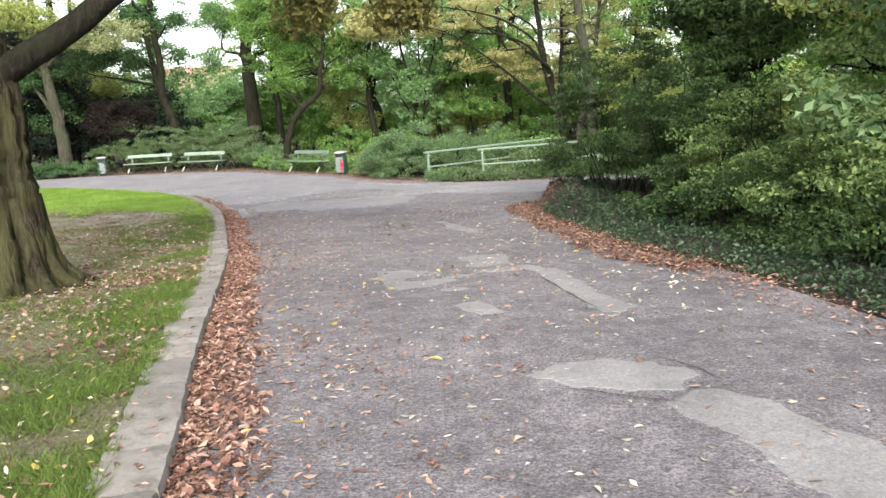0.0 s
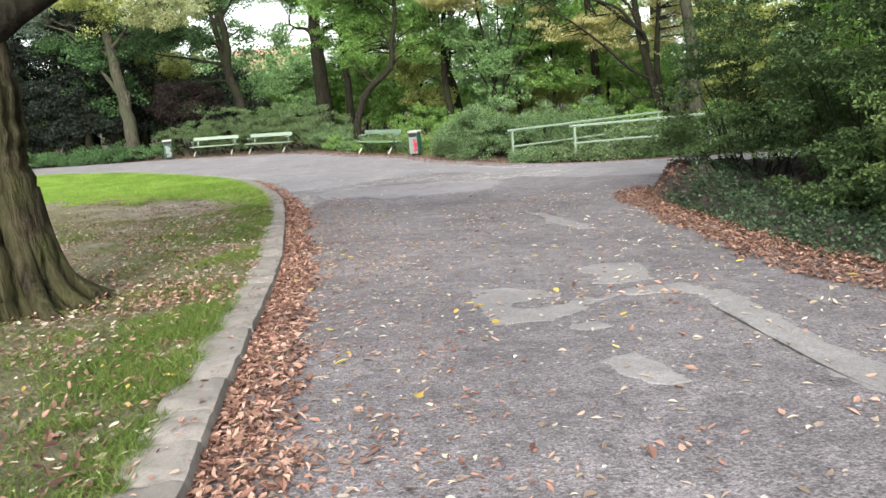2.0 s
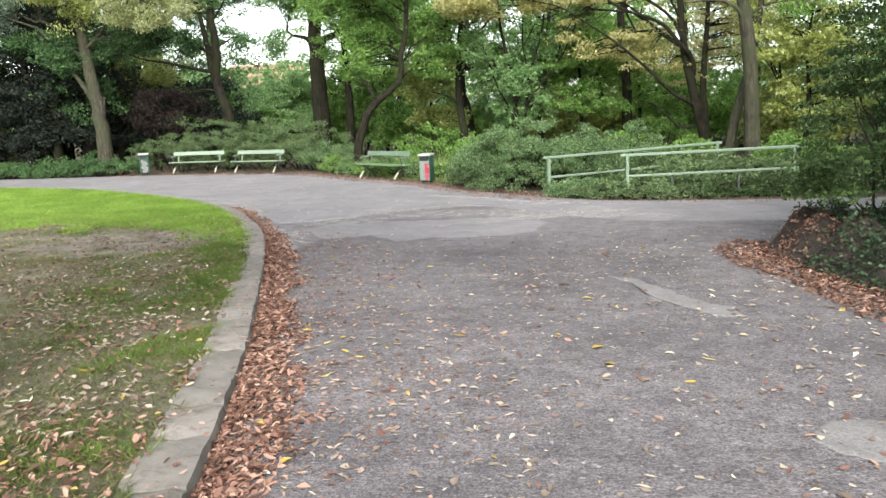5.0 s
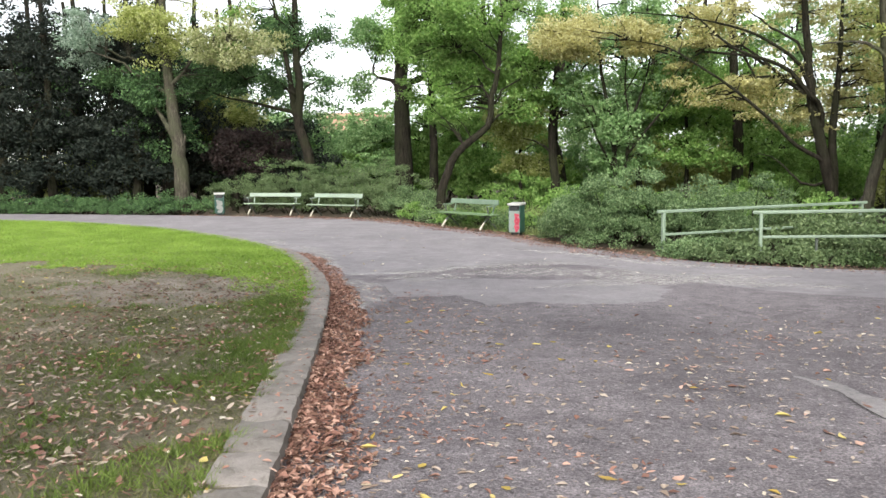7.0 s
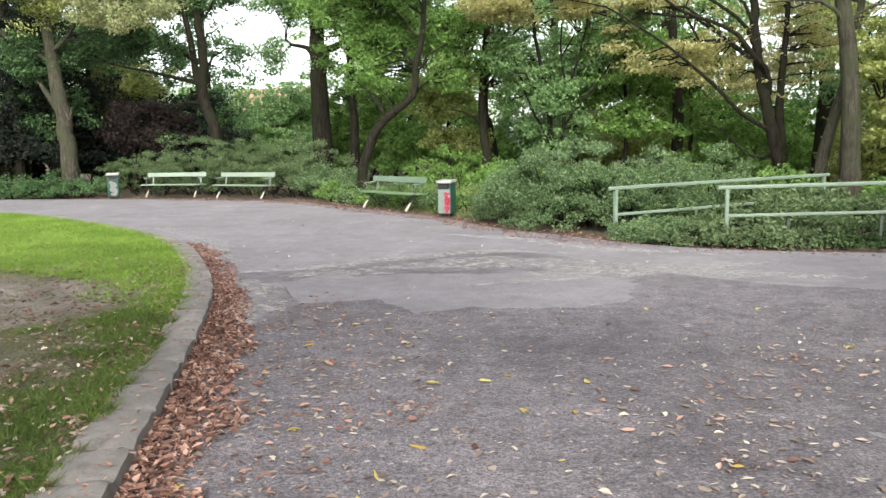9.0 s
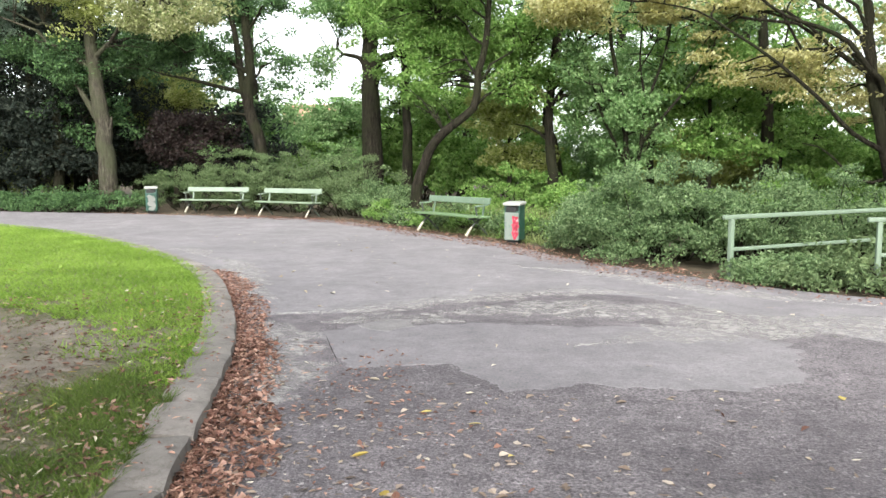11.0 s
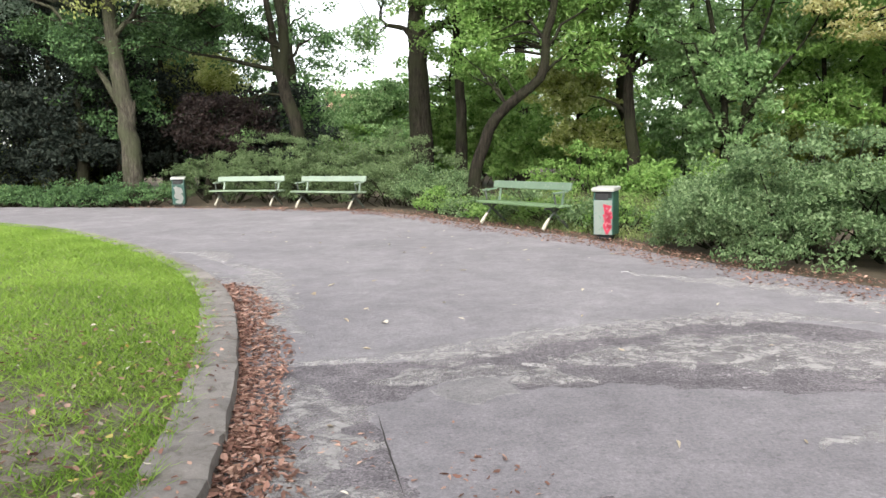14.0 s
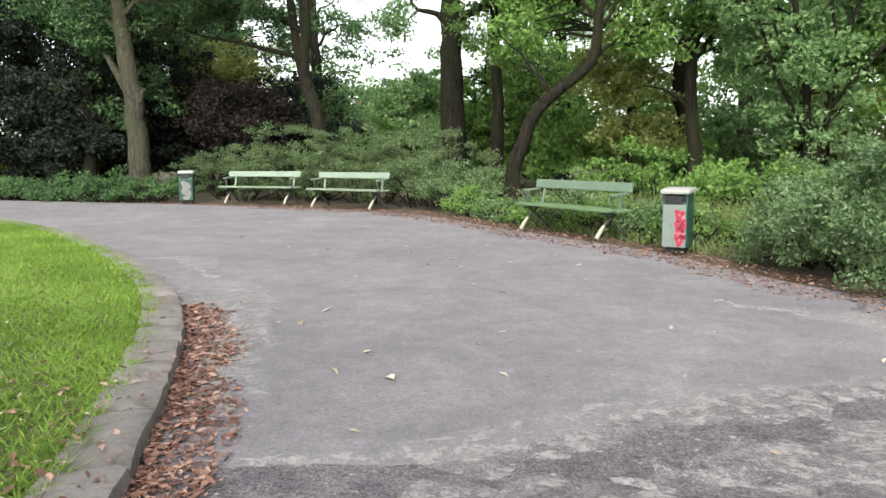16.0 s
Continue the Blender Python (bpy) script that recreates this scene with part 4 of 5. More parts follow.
# shrubs along the back edge
for i, (x, y, rx, ry, h, n) in enumerate(((-15.4, 38.5, 1.9, 1.2, 2.2, 130), (-13.2, 38.3, 2.0, 1.2, 2.7, 170), (-10.9, 37.7, 2.0, 1.3, 3.0, 190), (-9.0, 36.4, 1.6, 1.2, 2.5, 150), (-7.7, 35.2, 1.0, 0.9, 1.7, 80))):
    shrub(x, y, rx, ry, h, n, "leaf_shrub" if i > 3 else "leaf_bench", "loose grey-green shrub behind the benches", 60 + i, per=80, size=0.066)
for i, (x, y, rx, ry, h, n) in enumerate(((-1.7, 27.5, 1.1, 1.0, 1.7, 120), (-1.0, 26.4, 1.5, 1.2, 2.05, 170), (0.3, 26.1, 1.5, 1.1, 1.9, 160), (0.4, 23.95, 0.8, 0.35, 0.6, 50), (1.8, 26.8, 1.3, 0.9, 1.6, 90))):
    shrub(x, y, rx, ry, h, n, "leaf_shrub", "dense pale green shrub spilling over the tarmac's edge", 70 + i, per=125, size=0.06)
for i, x in enumerate(np.arange(-41, -16.9, 1.3)):
    y = np.interp(x, BX[:, 0], BX[:, 1]) + 0.62
    shrub(x, y, 1.1, 0.8, 0.85 + 0.35 * (i % 3) * 0.5, 55, "leaf_dark", "low dark ground-cover shrub at the tarmac's edge", 80 + i)
for i, (x, y) in enumerate(((-7.1, 33.6), (-6.4, 32.9), (-5.7, 32.2), (-5.0, 31.5), (-4.4, 30.9), (-3.6, 30.0), (-3.1, 29.5))):
    shrub(x, y, 0.75, 0.55, 0.75, 38, "leaf_shrub" if i % 2 else "leaf_mid", "low weedy plants round the bench", 95 + i, per=40, size=0.07)
for i, (x, y, h) in enumerate(((0.7, 23.55, 0.5), (1.6, 23.2, 0.6), (2.3, 23.1, 0.3), (3.3, 23.0, 0.22), (4.4, 22.9, 0.2), (5.6, 22.8, 0.4), (7.2, 22.7, 0.35), (8.8, 22.6, 0.9))):
    shrub(x, y, 0.55 + 0.1 * (i % 3), 0.4, h, 30, "leaf_bench" if i < 3 else "leaf_thicket", "low leafy plants below the railing", 105 + i, per=42, size=0.08)
for i, (x, y, h) in enumerate(((3, 29, 1.3), (6.5, 27.5, 1.2), (9.5, 26.5, 1.6), (1.5, 31, 1.4), (-1.5, 34, 1.6), (4.5, 36, 1.8), (-3.8, 36.5, 1.6), (2.4, 25.6, 0.7), (4.0, 25.0, 0.6), (5.6, 25.0, 0.8), (7.2, 25.4, 0.9), (3.4, 27.0, 1.0), (8.8, 24.8, 0.9))):
    shrub(x, y, 1.6, 1.2, h, 70, "leaf_mid" if i < 7 else "leaf_bench", "undergrowth shrub of the wood", 115 + i, size=0.12, spread=(0.35, 0.35, 0.2))

# dark thicket of the right-hand bed
def thicket(x, y, rx, ry, h, n, label, seed, clear, leaf="leaf_thicket"):
    shrub(x, y, rx, ry, h, n, leaf, label, seed, per=120, size=0.068, up=0.5, spread=(0.36, 0.36, 0.11), zmin=clear, ragged=0.75)


thicket(3.72, 15.8, 1.35, 1.1, 3.5, 210, "dense dark green shrub overhanging the earth bank", 130, 0.8)
thicket(4.6, 13.4, 1.25, 1.3, 4.1, 200, "dense dark shrub of the thicket", 131, 0.2)
thicket(5.2, 11.2, 1.4, 1.3, 3.3, 190, "leafy green shrub of the thicket", 132, 0.08, "leaf_climber")
thicket(5.5, 8.9, 1.4, 1.3, 2.8, 170, "glossy dark leafed shrub of the thicket", 133, 0.1, "leaf_climber")
thicket(6.2, 6.6, 1.5, 1.4, 3.0, 130, "dense dark shrub of the thicket", 134, 0.1, "leaf_climber")
tree(5.7, 14.6, [(0, 0, 0), (0, 0, 1.5), (-0.2, 0, 4), (-0.2, 0, 7)], 0.16, [(0.1, 0, 4.8, 2.1, 1.9, 1.8, 120), (-0.5, -1.2, 3.4, 1.6, 1.3, 0.9, 54)], "leaf_thicket", "bark_dark", "small dark tree rising from the thicket", 141, size=0.12, per=80, spread=(0.4, 0.4, 0.22))
# Crown mass at 6.8: an unseen overhang added to shade the path.
tree(7.2, 11.2, [(0, 0, 0), (0, 0, 2), (-0.2, 0, 4), (0, 0, 8)], 0.2, [(0, 0, 4.6, 2.6, 2.2, 2.0, 130), (-2.6, 0.3, 6.8, 2.2, 2.4, 0.8, 80)], "leaf_yellow", "bark_dark", "yellow-green tree behind the thicket", 142, size=0.11)
tree(7.5, 18.5, [(0, 0, 0), (0, 0, 2), (-0.2, 0, 4), (0, 0, 8)], 0.2, [(0, 0, 5.0, 2.4, 2.4, 2.4, 120)], "leaf_mid", "bark_dark", "leafy tree behind the thicket", 143, size=0.13)

for i, (x, y, h) in enumerate(((3.9, 12.3, 1.0), (4.15, 10.6, 1.2), (4.25, 9.0, 1.0), (4.4, 7.6, 1.1))):
    shrub(x, y, 0.62, 0.8, h, 60, "leaf_thicket", "low dark shrub leaning over the ivy", 145 + i, per=70, size=0.062, up=0.5, spread=(0.28, 0.28, 0.1), ragged=0.7)
for i, (x, y, h, w) in enumerate(((6.6, 8.6, 6.5, 2.2), (8.5, 14.5, 8, 2.6), (9.5, 9.5, 8, 2.8), (8.0, 5.5, 7, 2.4), (11, 18.5, 8, 2.6))):
    tree(x, y, [(0, 0, 0), (0, 0, h * 0.3), (-0.1, 0, h * 0.6), (0, 0, h)], 0.15, [(0, 0, h * 0.55, w, w, h * 0.4, 120), (-0.8, 0, h * 0.3, w * 0.8, w * 0.8, h * 0.2, 50)], "leaf_mid" if i % 2 else "leaf_shrub", "bark_dark",
         "leafy tree crowding behind the thicket", 150 + i, size=0.15, per=48, spread=(0.45, 0.45, 0.24))

# tall undergrowth that closes the wood
U1 = shrub(-4.6, 41.5, 2.4, 1.6, 4.2, 190, "leaf_mid", "tall undergrowth of the wood", 161, per=40, size=0.2, spread=(0.5, 0.5, 0.25))
U2 = shrub(-0.4, 44.5, 2.6, 1.6, 4.6, 200, "leaf_blue", "tall undergrowth of the wood", 162, per=40, size=0.2, spread=(0.5, 0.5, 0.25))
U3 = shrub(2.2, 40.2, 2.2, 1.5, 3.6, 160, "leaf_yellow", "yellowing undergrowth of the wood", 163, per=40, size=0.19, spread=(0.5, 0.5, 0.25))
for src, spots in ((U1, [(7.4, 41.5, 30), (9.6, 44.5, 170), (5.2, 43, 280), (-8.8, 46.5, 80), (-12.2, 46, 220), (15.5, 33, 60), (-17.5, 49, 120), (18, 30, 90)]),
                   (U2, [(11.2, 36, 200), (-15, 45.5, 60), (-22, 48, 40)]),
                   (U3, [(8.8, 33.6, 90), (12.6, 28.5, 40), (-26, 44, 70), (-33, 47, 20), (-30, 49, 150), (-37, 46, 90), (-41, 44, 10)])):
    for x, y, a in spots:
        copy_thing(src, pose(x, y, gz(y) - 0.05, 0, 0, a))

for i, (x, y, z, rx, rz, leaf) in enumerate(((-4.3, 38.6, 3.4, 1.4, 1.3, "leaf_yellow"), (-0.8, 35.5, 3.4, 1.8, 1.2, "leaf_blue"), (1.6, 36, 4.2, 2.0, 1.5, "leaf_mid"), (8.0, 31, 3.6, 2.0, 1.4, "leaf_yellow"), (4.2, 38.5, 4.4, 2.2, 1.6, "leaf_mid"), (10.5, 27, 3.8, 2.0, 1.6, "leaf_mid"), (-11.6, 44, 3.0, 1.6, 1.2, "leaf_blue"), (-9.3, 45.5, 4.0, 2.2, 1.7, "leaf_mid"), (-7.0, 44, 3.6, 1.6, 1.5, "leaf_mid"))):
    tree(x, y, [(0, 0, 0), (0.1, 0, z * 0.5), (0, 0, z), (0.2, 0, z + rz)], 0.09, [(0, 0, z, rx, rx * 0.8, rz, 90), (0.4, -0.3, z * 0.55, rx * 0.8, rx * 0.6, rz * 0.5, 30)], leaf, "bark_dark",
         "young leafy tree at the wood's edge", 180 + i, size=0.14, limbs=6, spread=(0.42, 0.42, 0.2), name="sapling")

# pale far trees that show in the gap
for src, spots in ((U2, [(-32, 86, 10, 2.0), (-28.2, 84, 60, 1.95), (-42, 84, 30, 2.0), (-48, 80, 120, 2.0), (-24.4, 86, 140, 2.0), (-20.5, 84, 200, 2.1), (-36, 88, 80, 2.1)]), (U1, [(-13.5, 60, 20, 1.3), (-9.2, 57, 130, 1.4), (-17, 63, 70, 1.2), (-4, 60, 10, 1.0), (0.5, 60, 80, 0.9), (5, 59, 40, 1.0), (9.5, 58, 120, 0.9), (14, 55, 20, 1.0), (18, 51, 200, 1.0), (22, 46, 70, 1.0)])):
    for x, y, a, k in spots:
        copy_thing(src, pose(x, y, gz(min(y, 59)) - 0.1, 0, 0, a) @ Matrix.Scale(k, 4))

for i, (x, y, h) in enumerate(((4.9, 7.3, 2.0), (4.6, 9.2, 1.5), (5.6, 6.0, 2.4))):
    shrub(x, y, 0.8, 0.8, h, 55, "leaf_climber", "light green climber with broad leaves over the thicket", 171 + i, per=44, size=0.075, up=0.5, spread=(0.34, 0.34, 0.12), name="climber", zmin=0.5)
shrub(4.2, 5.6, 0.6, 0.5, 0.4, 24, "leaf_climber", "fresh green weeds at the edge of the ivy", 175, per=26, size=0.07, name="weed")


# ---- benches, bins, railings ----
def bench(paint, seat):
    root = new("park_bench")
    L = 2.3
    part("backrest", boxed(L, 0.04, 0.145, pose(0, 0.213, 0.785, -12), 0.012), M[paint], root, "pale green backrest board")
    for y in (-0.19, -0.01, 0.15):
        part("seat_slat", boxed(L, 0.15, 0.04, pose(0, y, 0.44 + 0.02 * (y < -0.1), 4), 0.012), M[seat], root)
    for sx in (-0.94, 0.94):
        front = curve_pts([(sx, 0.12, 0.42), (sx, 0.0, 0.34), (sx, -0.16, 0.2), (sx, -0.3, 0.02)], 0.04)
        back = curve_pts([(sx, -0.14, 0.42), (sx, 0.02, 0.3), (sx, 0.18, 0.16), (sx, 0.34, 0.02)], 0.04)
        k = len(front) * 5 // 9
        v, f = tubes([(front[:k + 1], np.full(k + 1, 0.024))], 8)
        leg = part("front_leg", mesh_np("front_leg", v, f, M["cast_iron"], True), None, root, "dark cast-iron leg")
        v, f = tubes([(front[k:], np.linspace(0.026, 0.036, len(front) - k))], 8)
        part("foot", mesh_np("foot", v, f, M["foot_pale"], True), None, leg, "pale worn foot")
        v, f = tubes([(back, np.linspace(0.024, 0.028, len(back)))], 8)
        part("back_leg", mesh_np("back_leg", v, f, M["cast_iron"], True), None, root, "dark cast-iron leg")
        part("upright", boxed(0.05, 0.03, 0.42, pose(sx, 0.2, 0.6, -12), 0.008), M[paint], root)
        part("armrest", boxed(0.07, 0.34, 0.035, pose(sx * 1.13, 0.03, 0.69, 4), 0.012), M[paint], root, "short pale green armrest")
        part("armrest_bracket", boxed(0.03, 0.03, 0.24, pose(sx * 1.1, -0.08, 0.57, 10), 0.006), M["cast_iron"], root)
        part("seat_bearer", boxed(0.05, 0.44, 0.035, pose(sx, -0.01, 0.405), 0.006), M["cast_iron"], root)
    return tagged(root, "pale green slatted park bench on iron legs beside shrubs", "bench", "benches round the square")


B1 = bench("bench_pale", "bench_pale_seat")
B1.matrix_basis = pose(-13.62, 36.42, gz(36.4), 0, 0, -10)
copy_thing(B1, pose(-10.7, 35.15, gz(35.1), 0, 0, -23))
B3 = bench("bench_paint", "bench_seat")
B3.matrix_basis = pose(-5.09, 30.3, gz(30.3), 0, 0, -46)
tagged(B3, "green slatted park bench on iron legs beside the bin")


def litter_bin(graffiti):
    root = new("litter_bin")
    part("base", boxed(0.26, 0.22, 0.07, pose(0, 0, 0.035), 0.006), M["bin_dark"], root)
    bm = boxed(0.37, 0.33, 0.62, pose(0, 0, 0.38), 0.03)
    body = part("body", bm, M["bin_green"], root, "dark green sheet-steel body")
    part("front_panel", boxed(0.33, 0.012, 0.58, pose(0.0, -0.168, 0.37), 0.005), M["bin_front" if graffiti else "bin_green"], body, "scuffed front panel")
    # Black plate in place of the shade in the slot.
    part("slot_shade", boxed(0.24, 0.02, 0.11, pose(-0.02, -0.162, 0.72), 0.01), M["bin_dark"], root, "black plate for the slot's shade")
    bm = bmesh.new()
    for sx in (-0.165, 0.165):
        box(bm, 0.03, 0.3, 0.14, pose(sx, 0, 0.745), 0.006)
    box(bm, 0.34, 0.03, 0.14, pose(0, 0.145, 0.745), 0.006)
    part("hood", bm, M["bin_green"], root)
    # Black box that paints in the shade under the lid, between the hood's sides.
    part("hood_shade", boxed(0.3, 0.24, 0.12, pose(0, 0.01, 0.735), 0.0), M["bin_dark"], root)
    part("lid", boxed(0.42, 0.38, 0.07, pose(0, 0, 0.845, 3), 0.028), M["bin_lid"], root, "rounded pale grey lid")
    if graffiti:
        for x, z, w, h, a in ((0.06, 0.56, 0.15, 0.045, 12), (0.02, 0.5, 0.045, 0.17, -8), (0.1, 0.47, 0.045, 0.2, 10), (0.06, 0.42, 0.17, 0.05, -18), (0.06, 0.48, 0.05, 0.14, 35), (0.03, 0.31, 0.05, 0.18, 20),
                              (0.1, 0.29, 0.05, 0.2, -10), (0.06, 0.33, 0.14, 0.05, 28), (0.1, 0.38, 0.1, 0.06, 5), (0.07, 0.26, 0.1, 0.06, 70), (0.06, 0.22, 0.16, 0.045, -14), (0.08, 0.16, 0.05, 0.14, 30), (0.03, 0.15, 0.04, 0.12, -20)):
            part("paint_stroke", boxed(w, 0.004, h, pose(x + 0.025, -0.177, z, 0, a, 0), 0.0), M["bin_red"], body, "red graffiti stroke")
    else:
        for k, (x, z, w, h, a) in enumerate(((0.01, 0.47, 0.23, 0.22, 7), (-0.03, 0.32, 0.19, 0.2, -10), (0.06, 0.26, 0.15, 0.22, 14), (0.0, 0.15, 0.2, 0.12, -5), (-0.06, 0.56, 0.14, 0.1, -18))):
            bm = bmesh.new()
            ring = [bm.verts.new((x + 0.5 * w * math.cos(q) * (1 + 0.3 * noise.noise((q * 2, k, 0))), -0.1755 - 0.0012 * k, z + 0.5 * h * math.sin(q) * (1 + 0.35 * noise.noise((q * 2, k, 5))))) for q in np.linspace(0.4 + a * 0.02, 6.6 + a * 0.02, 15)[:-1]]
            face = bm.faces.new(ring)
            bmesh.ops.solidify(bm, geom=[face], thickness=0.002)
            part("paper_scrap", bm, M["paper"], body, "torn pale paper")
    return root


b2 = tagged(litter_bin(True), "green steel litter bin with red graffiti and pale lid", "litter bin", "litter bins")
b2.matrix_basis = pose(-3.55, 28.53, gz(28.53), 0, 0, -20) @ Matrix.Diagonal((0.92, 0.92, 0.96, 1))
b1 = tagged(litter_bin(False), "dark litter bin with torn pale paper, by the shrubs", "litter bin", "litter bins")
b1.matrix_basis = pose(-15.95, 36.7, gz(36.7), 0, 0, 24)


def railing(a, b, za, zb, posts, label):
    """Two bars on posts between plan points a and b; za, zb: the top bar's height above the ground."""
    a, b = np.array(a), np.array(b)
    L = np.linalg.norm(b - a)
    ang = math.degrees(math.atan2(b[1] - a[1], b[0] - a[0]))
    g = gz((a[1] + b[1]) / 2)
    root = tagged(new("railing"), label, "railing", "railings by the wood")
    root.matrix_basis = pose(a[0], a[1], g, 0, 0, ang)
    tilt = -math.degrees(math.atan2(zb - za, L))
    part("top_bar", boxed(L + 0.3, 0.065, 0.062, pose(L / 2, 0, (za + zb) / 2, 0, tilt, 0), 0.018), M["rail_paint"], root)
    part("lower_bar", boxed(L, 0.05, 0.052, pose(L / 2, 0, (za + zb) / 2 - 0.46, 0, tilt, 0), 0.015), M["rail_paint"], root)
    for k in posts:
        h = za + (zb - za) * k - 0.03
        part("post", boxed(0.062, 0.07, h + 0.2, pose(L * k, 0, h / 2 - 0.1), 0.012), M["rail_paint"], root)
    return root


railing((-0.28, 24.2), (4.25, 26.9), 0.87, 0.9, (0, 1.0), "pale green painted railing with two bars, flaking")
front_rail = railing((1.4, 23.5), (5.0, 23.3), 0.9, 0.96, (0, 0.97), "pale green two-bar railing at the tarmac's edge")
for k in (0.27, 0.66):
    part("stub_post", boxed(0.045, 0.045, 0.6, pose(3.6 * k, 0.05, 0.15), 0.006), M["cast_iron"], front_rail, "thin dark iron post under the bars")

# overgrown earth bank at the corner of the thicket
BEDD = BED[(BED[:, 1] > 3) & (BED[:, 0] < 9)]


def bank_h(x, y):
    """Height of the bank above the ground at arrays of plan points."""
    q = np.column_stack([np.ravel(x), np.ravel(y)])
    inside = (q[:, 0] > np.array([right_x(min(v, 17.0)) for v in q[:, 1]])) & (q[:, 1] < np.interp(q[:, 0], [1.9, 2.3, 3.6, 8, 26], [16.4, 17.0, 17.5, 17.9, 18.5]))
    d = np.sqrt(((q[:, None, :] - BEDD[None]) ** 2).sum(2)).min(1) * inside
    step = np.clip(d / np.interp(q[:, 1], [12, 15], [0.9, 0.5]), 0, 1)
    rise = step * step * (3 - 2 * step)
    back = np.clip((d - 0.75) / 1.0, 0, 1)
    tall = np.interp(q[:, 1], [5, 11, 14, 15.2], [0.05, 0.1, 0.2, 0.44])
    lump = np.array([1 + 0.45 * noise.noise((a * 2.2, b * 2.2, 4)) + 0.25 * noise.noise((a * 6, b * 6, 1)) for a, b in q])
    return tall * rise * (1 - 0.35 * back) * lump


bx, by = np.meshgrid(np.arange(1.8, 7.0, 0.08), np.arange(4.0, 18.2, 0.08), indexing="ij")
bh = bank_h(bx, by)
vs = np.column_stack([bx.ravel(), by.ravel(), gz(by.ravel()) - 0.02 + bh])
w = bx.shape[1]
ci, cj = np.meshgrid(np.arange(bx.shape[0] - 1), np.arange(w - 1), indexing="ij")
qi = (ci * w + cj).ravel()
fs = np.column_stack([qi, qi + w, qi + w + 1, qi + 1])
fs = fs[bh[fs].max(1) > 0.001]
tagged(new("earth_bank", mesh_np("earth_bank", vs, fs, M["bank_earth"], True)), "low brown earth bank under the thicket's edge", "bank", kind="structure")

# distant house between the trees
hs = tagged(new("house"), "distant house with an orange tiled roof", "house")
hs.matrix_basis = pose(-41.5, 140, -2.4, 0, 0, 12)
part("wall", boxed(12, 9, 9.0, pose(0, 0, 4.4), 0.0), M["house_wall"], hs)
bm = bmesh.new()
rv = [bm.verts.new(c) for c in ((-6.4, -5, 8.8), (6.4, -5, 8.8), (6.4, 5, 8.8), (-6.4, 5, 8.8), (-6.4, 0, 13), (6.4, 0, 13))]
for f in ((0, 1, 5, 4), (2, 3, 4, 5), (0, 4, 3), (1, 2, 5), (3, 2, 1, 0)):
    bm.faces.new([rv[i] for i in f])
part("roof", bm, M["roof"], hs, "orange tiled roof")
for i in range(4):
    for z in (2.2, 5.6):
        part("window", boxed(1.1, 0.1, 1.6, pose(-4.2 + i * 2.8, -4.52, z), 0.0), M["bin_dark"], hs)


# ---- grass, ivy and fallen leaves ----
rng = np.random.default_rng(77)


def ground_points(n, line, near, far, side, y0, y1, power=1.0):
    """Random points in a band along a line of the plan; side +1: to its right when looking on."""
    d = np.gradient(line, axis=0)
    d /= np.linalg.norm(d, axis=1)[:, None]
    nrm = np.stack([d[:, 1], -d[:, 0]], 1) * side
    ok = np.where((line[:, 1] >= y0) & (line[:, 1] <= y1))[0]
    i = rng.choice(ok, n)
    w = near + (far - near) * rng.random(n) ** power
    w *= np.array([1 + 0.6 * noise.noise((line[k, 1] * 1.3, line[k, 0] * 1.3, 0)) + 0.3 * noise.noise((line[k, 1] * 4, 7, 0)) for k in i])
    return line[i] + nrm[i] * w[:, None] + rng.normal(size=(n, 2)) * 0.03


def stuff(name, me, label, category):
    return tagged(new(name, me), label, category, kind="stuff")


def lying(name, c, size, mat, flat):
    """Fallen leaves with a pointed oval outline, slightly cupped."""
    n = len(c)
    nrm = rng.normal(size=(n, 3)) * (1.05 - flat) * 0.8
    nrm[:, 2] = 1
    nrm /= np.linalg.norm(nrm, axis=1)[:, None]
    t = rng.normal(size=(n, 3))
    t -= (t * nrm).sum(1)[:, None] * nrm
    t /= np.linalg.norm(t, axis=1)[:, None]
    s = np.cross(nrm, t)
    L = (size * rng.uniform(0.4, 1.45, n))[:, None]
    wide = rng.uniform(0.1, 0.34, (n, 1))
    cup = rng.uniform(-0.06, 0.2, (n, 1))
    curl = rng.uniform(-0.1, 0.22, (n, 1))
    rows_ = []
    for a, k in ((-0.5, 0.06), (-0.25, 0.8), (0.02, 1.0), (0.28, 0.62)):
        for side in (-1, 1):
            w = wide * k * side * rng.uniform(0.55, 1.3, (n, 1))
            rows_.append(c + L * (t * (a + rng.uniform(-0.05, 0.05, (n, 1))) + s * w + nrm * (cup * k + curl * a * a * 2)))
        rows_.append(c + L * (t * a + nrm * curl * a * a * 2))
    rows_.append(c + L * (t * 0.5 + nrm * curl * 0.5))
    v = np.stack(rows_, 1).reshape(-1, 3)
    i = np.arange(n)[:, None] * 13
    tri = [q for b in (0, 3, 6) for q in ((b, b + 2, b + 5), (b, b + 5, b + 3), (b + 2, b + 1, b + 4), (b + 2, b + 4, b + 5))] + [(9, 11, 12), (11, 10, 12)]
    f = np.concatenate([i + np.array([q]) for q in tri])
    return mesh_np(name, v, f, M[mat])


def fallen(name, p, lift, pile, size, mat, label, flat=0.75):
    z = gz(p[:, 1]) + lift + rng.random(len(p)) ** 1.5 * pile
    return stuff(name, lying(name, np.column_stack([p, z]), size, mat, flat), label, "leaves")


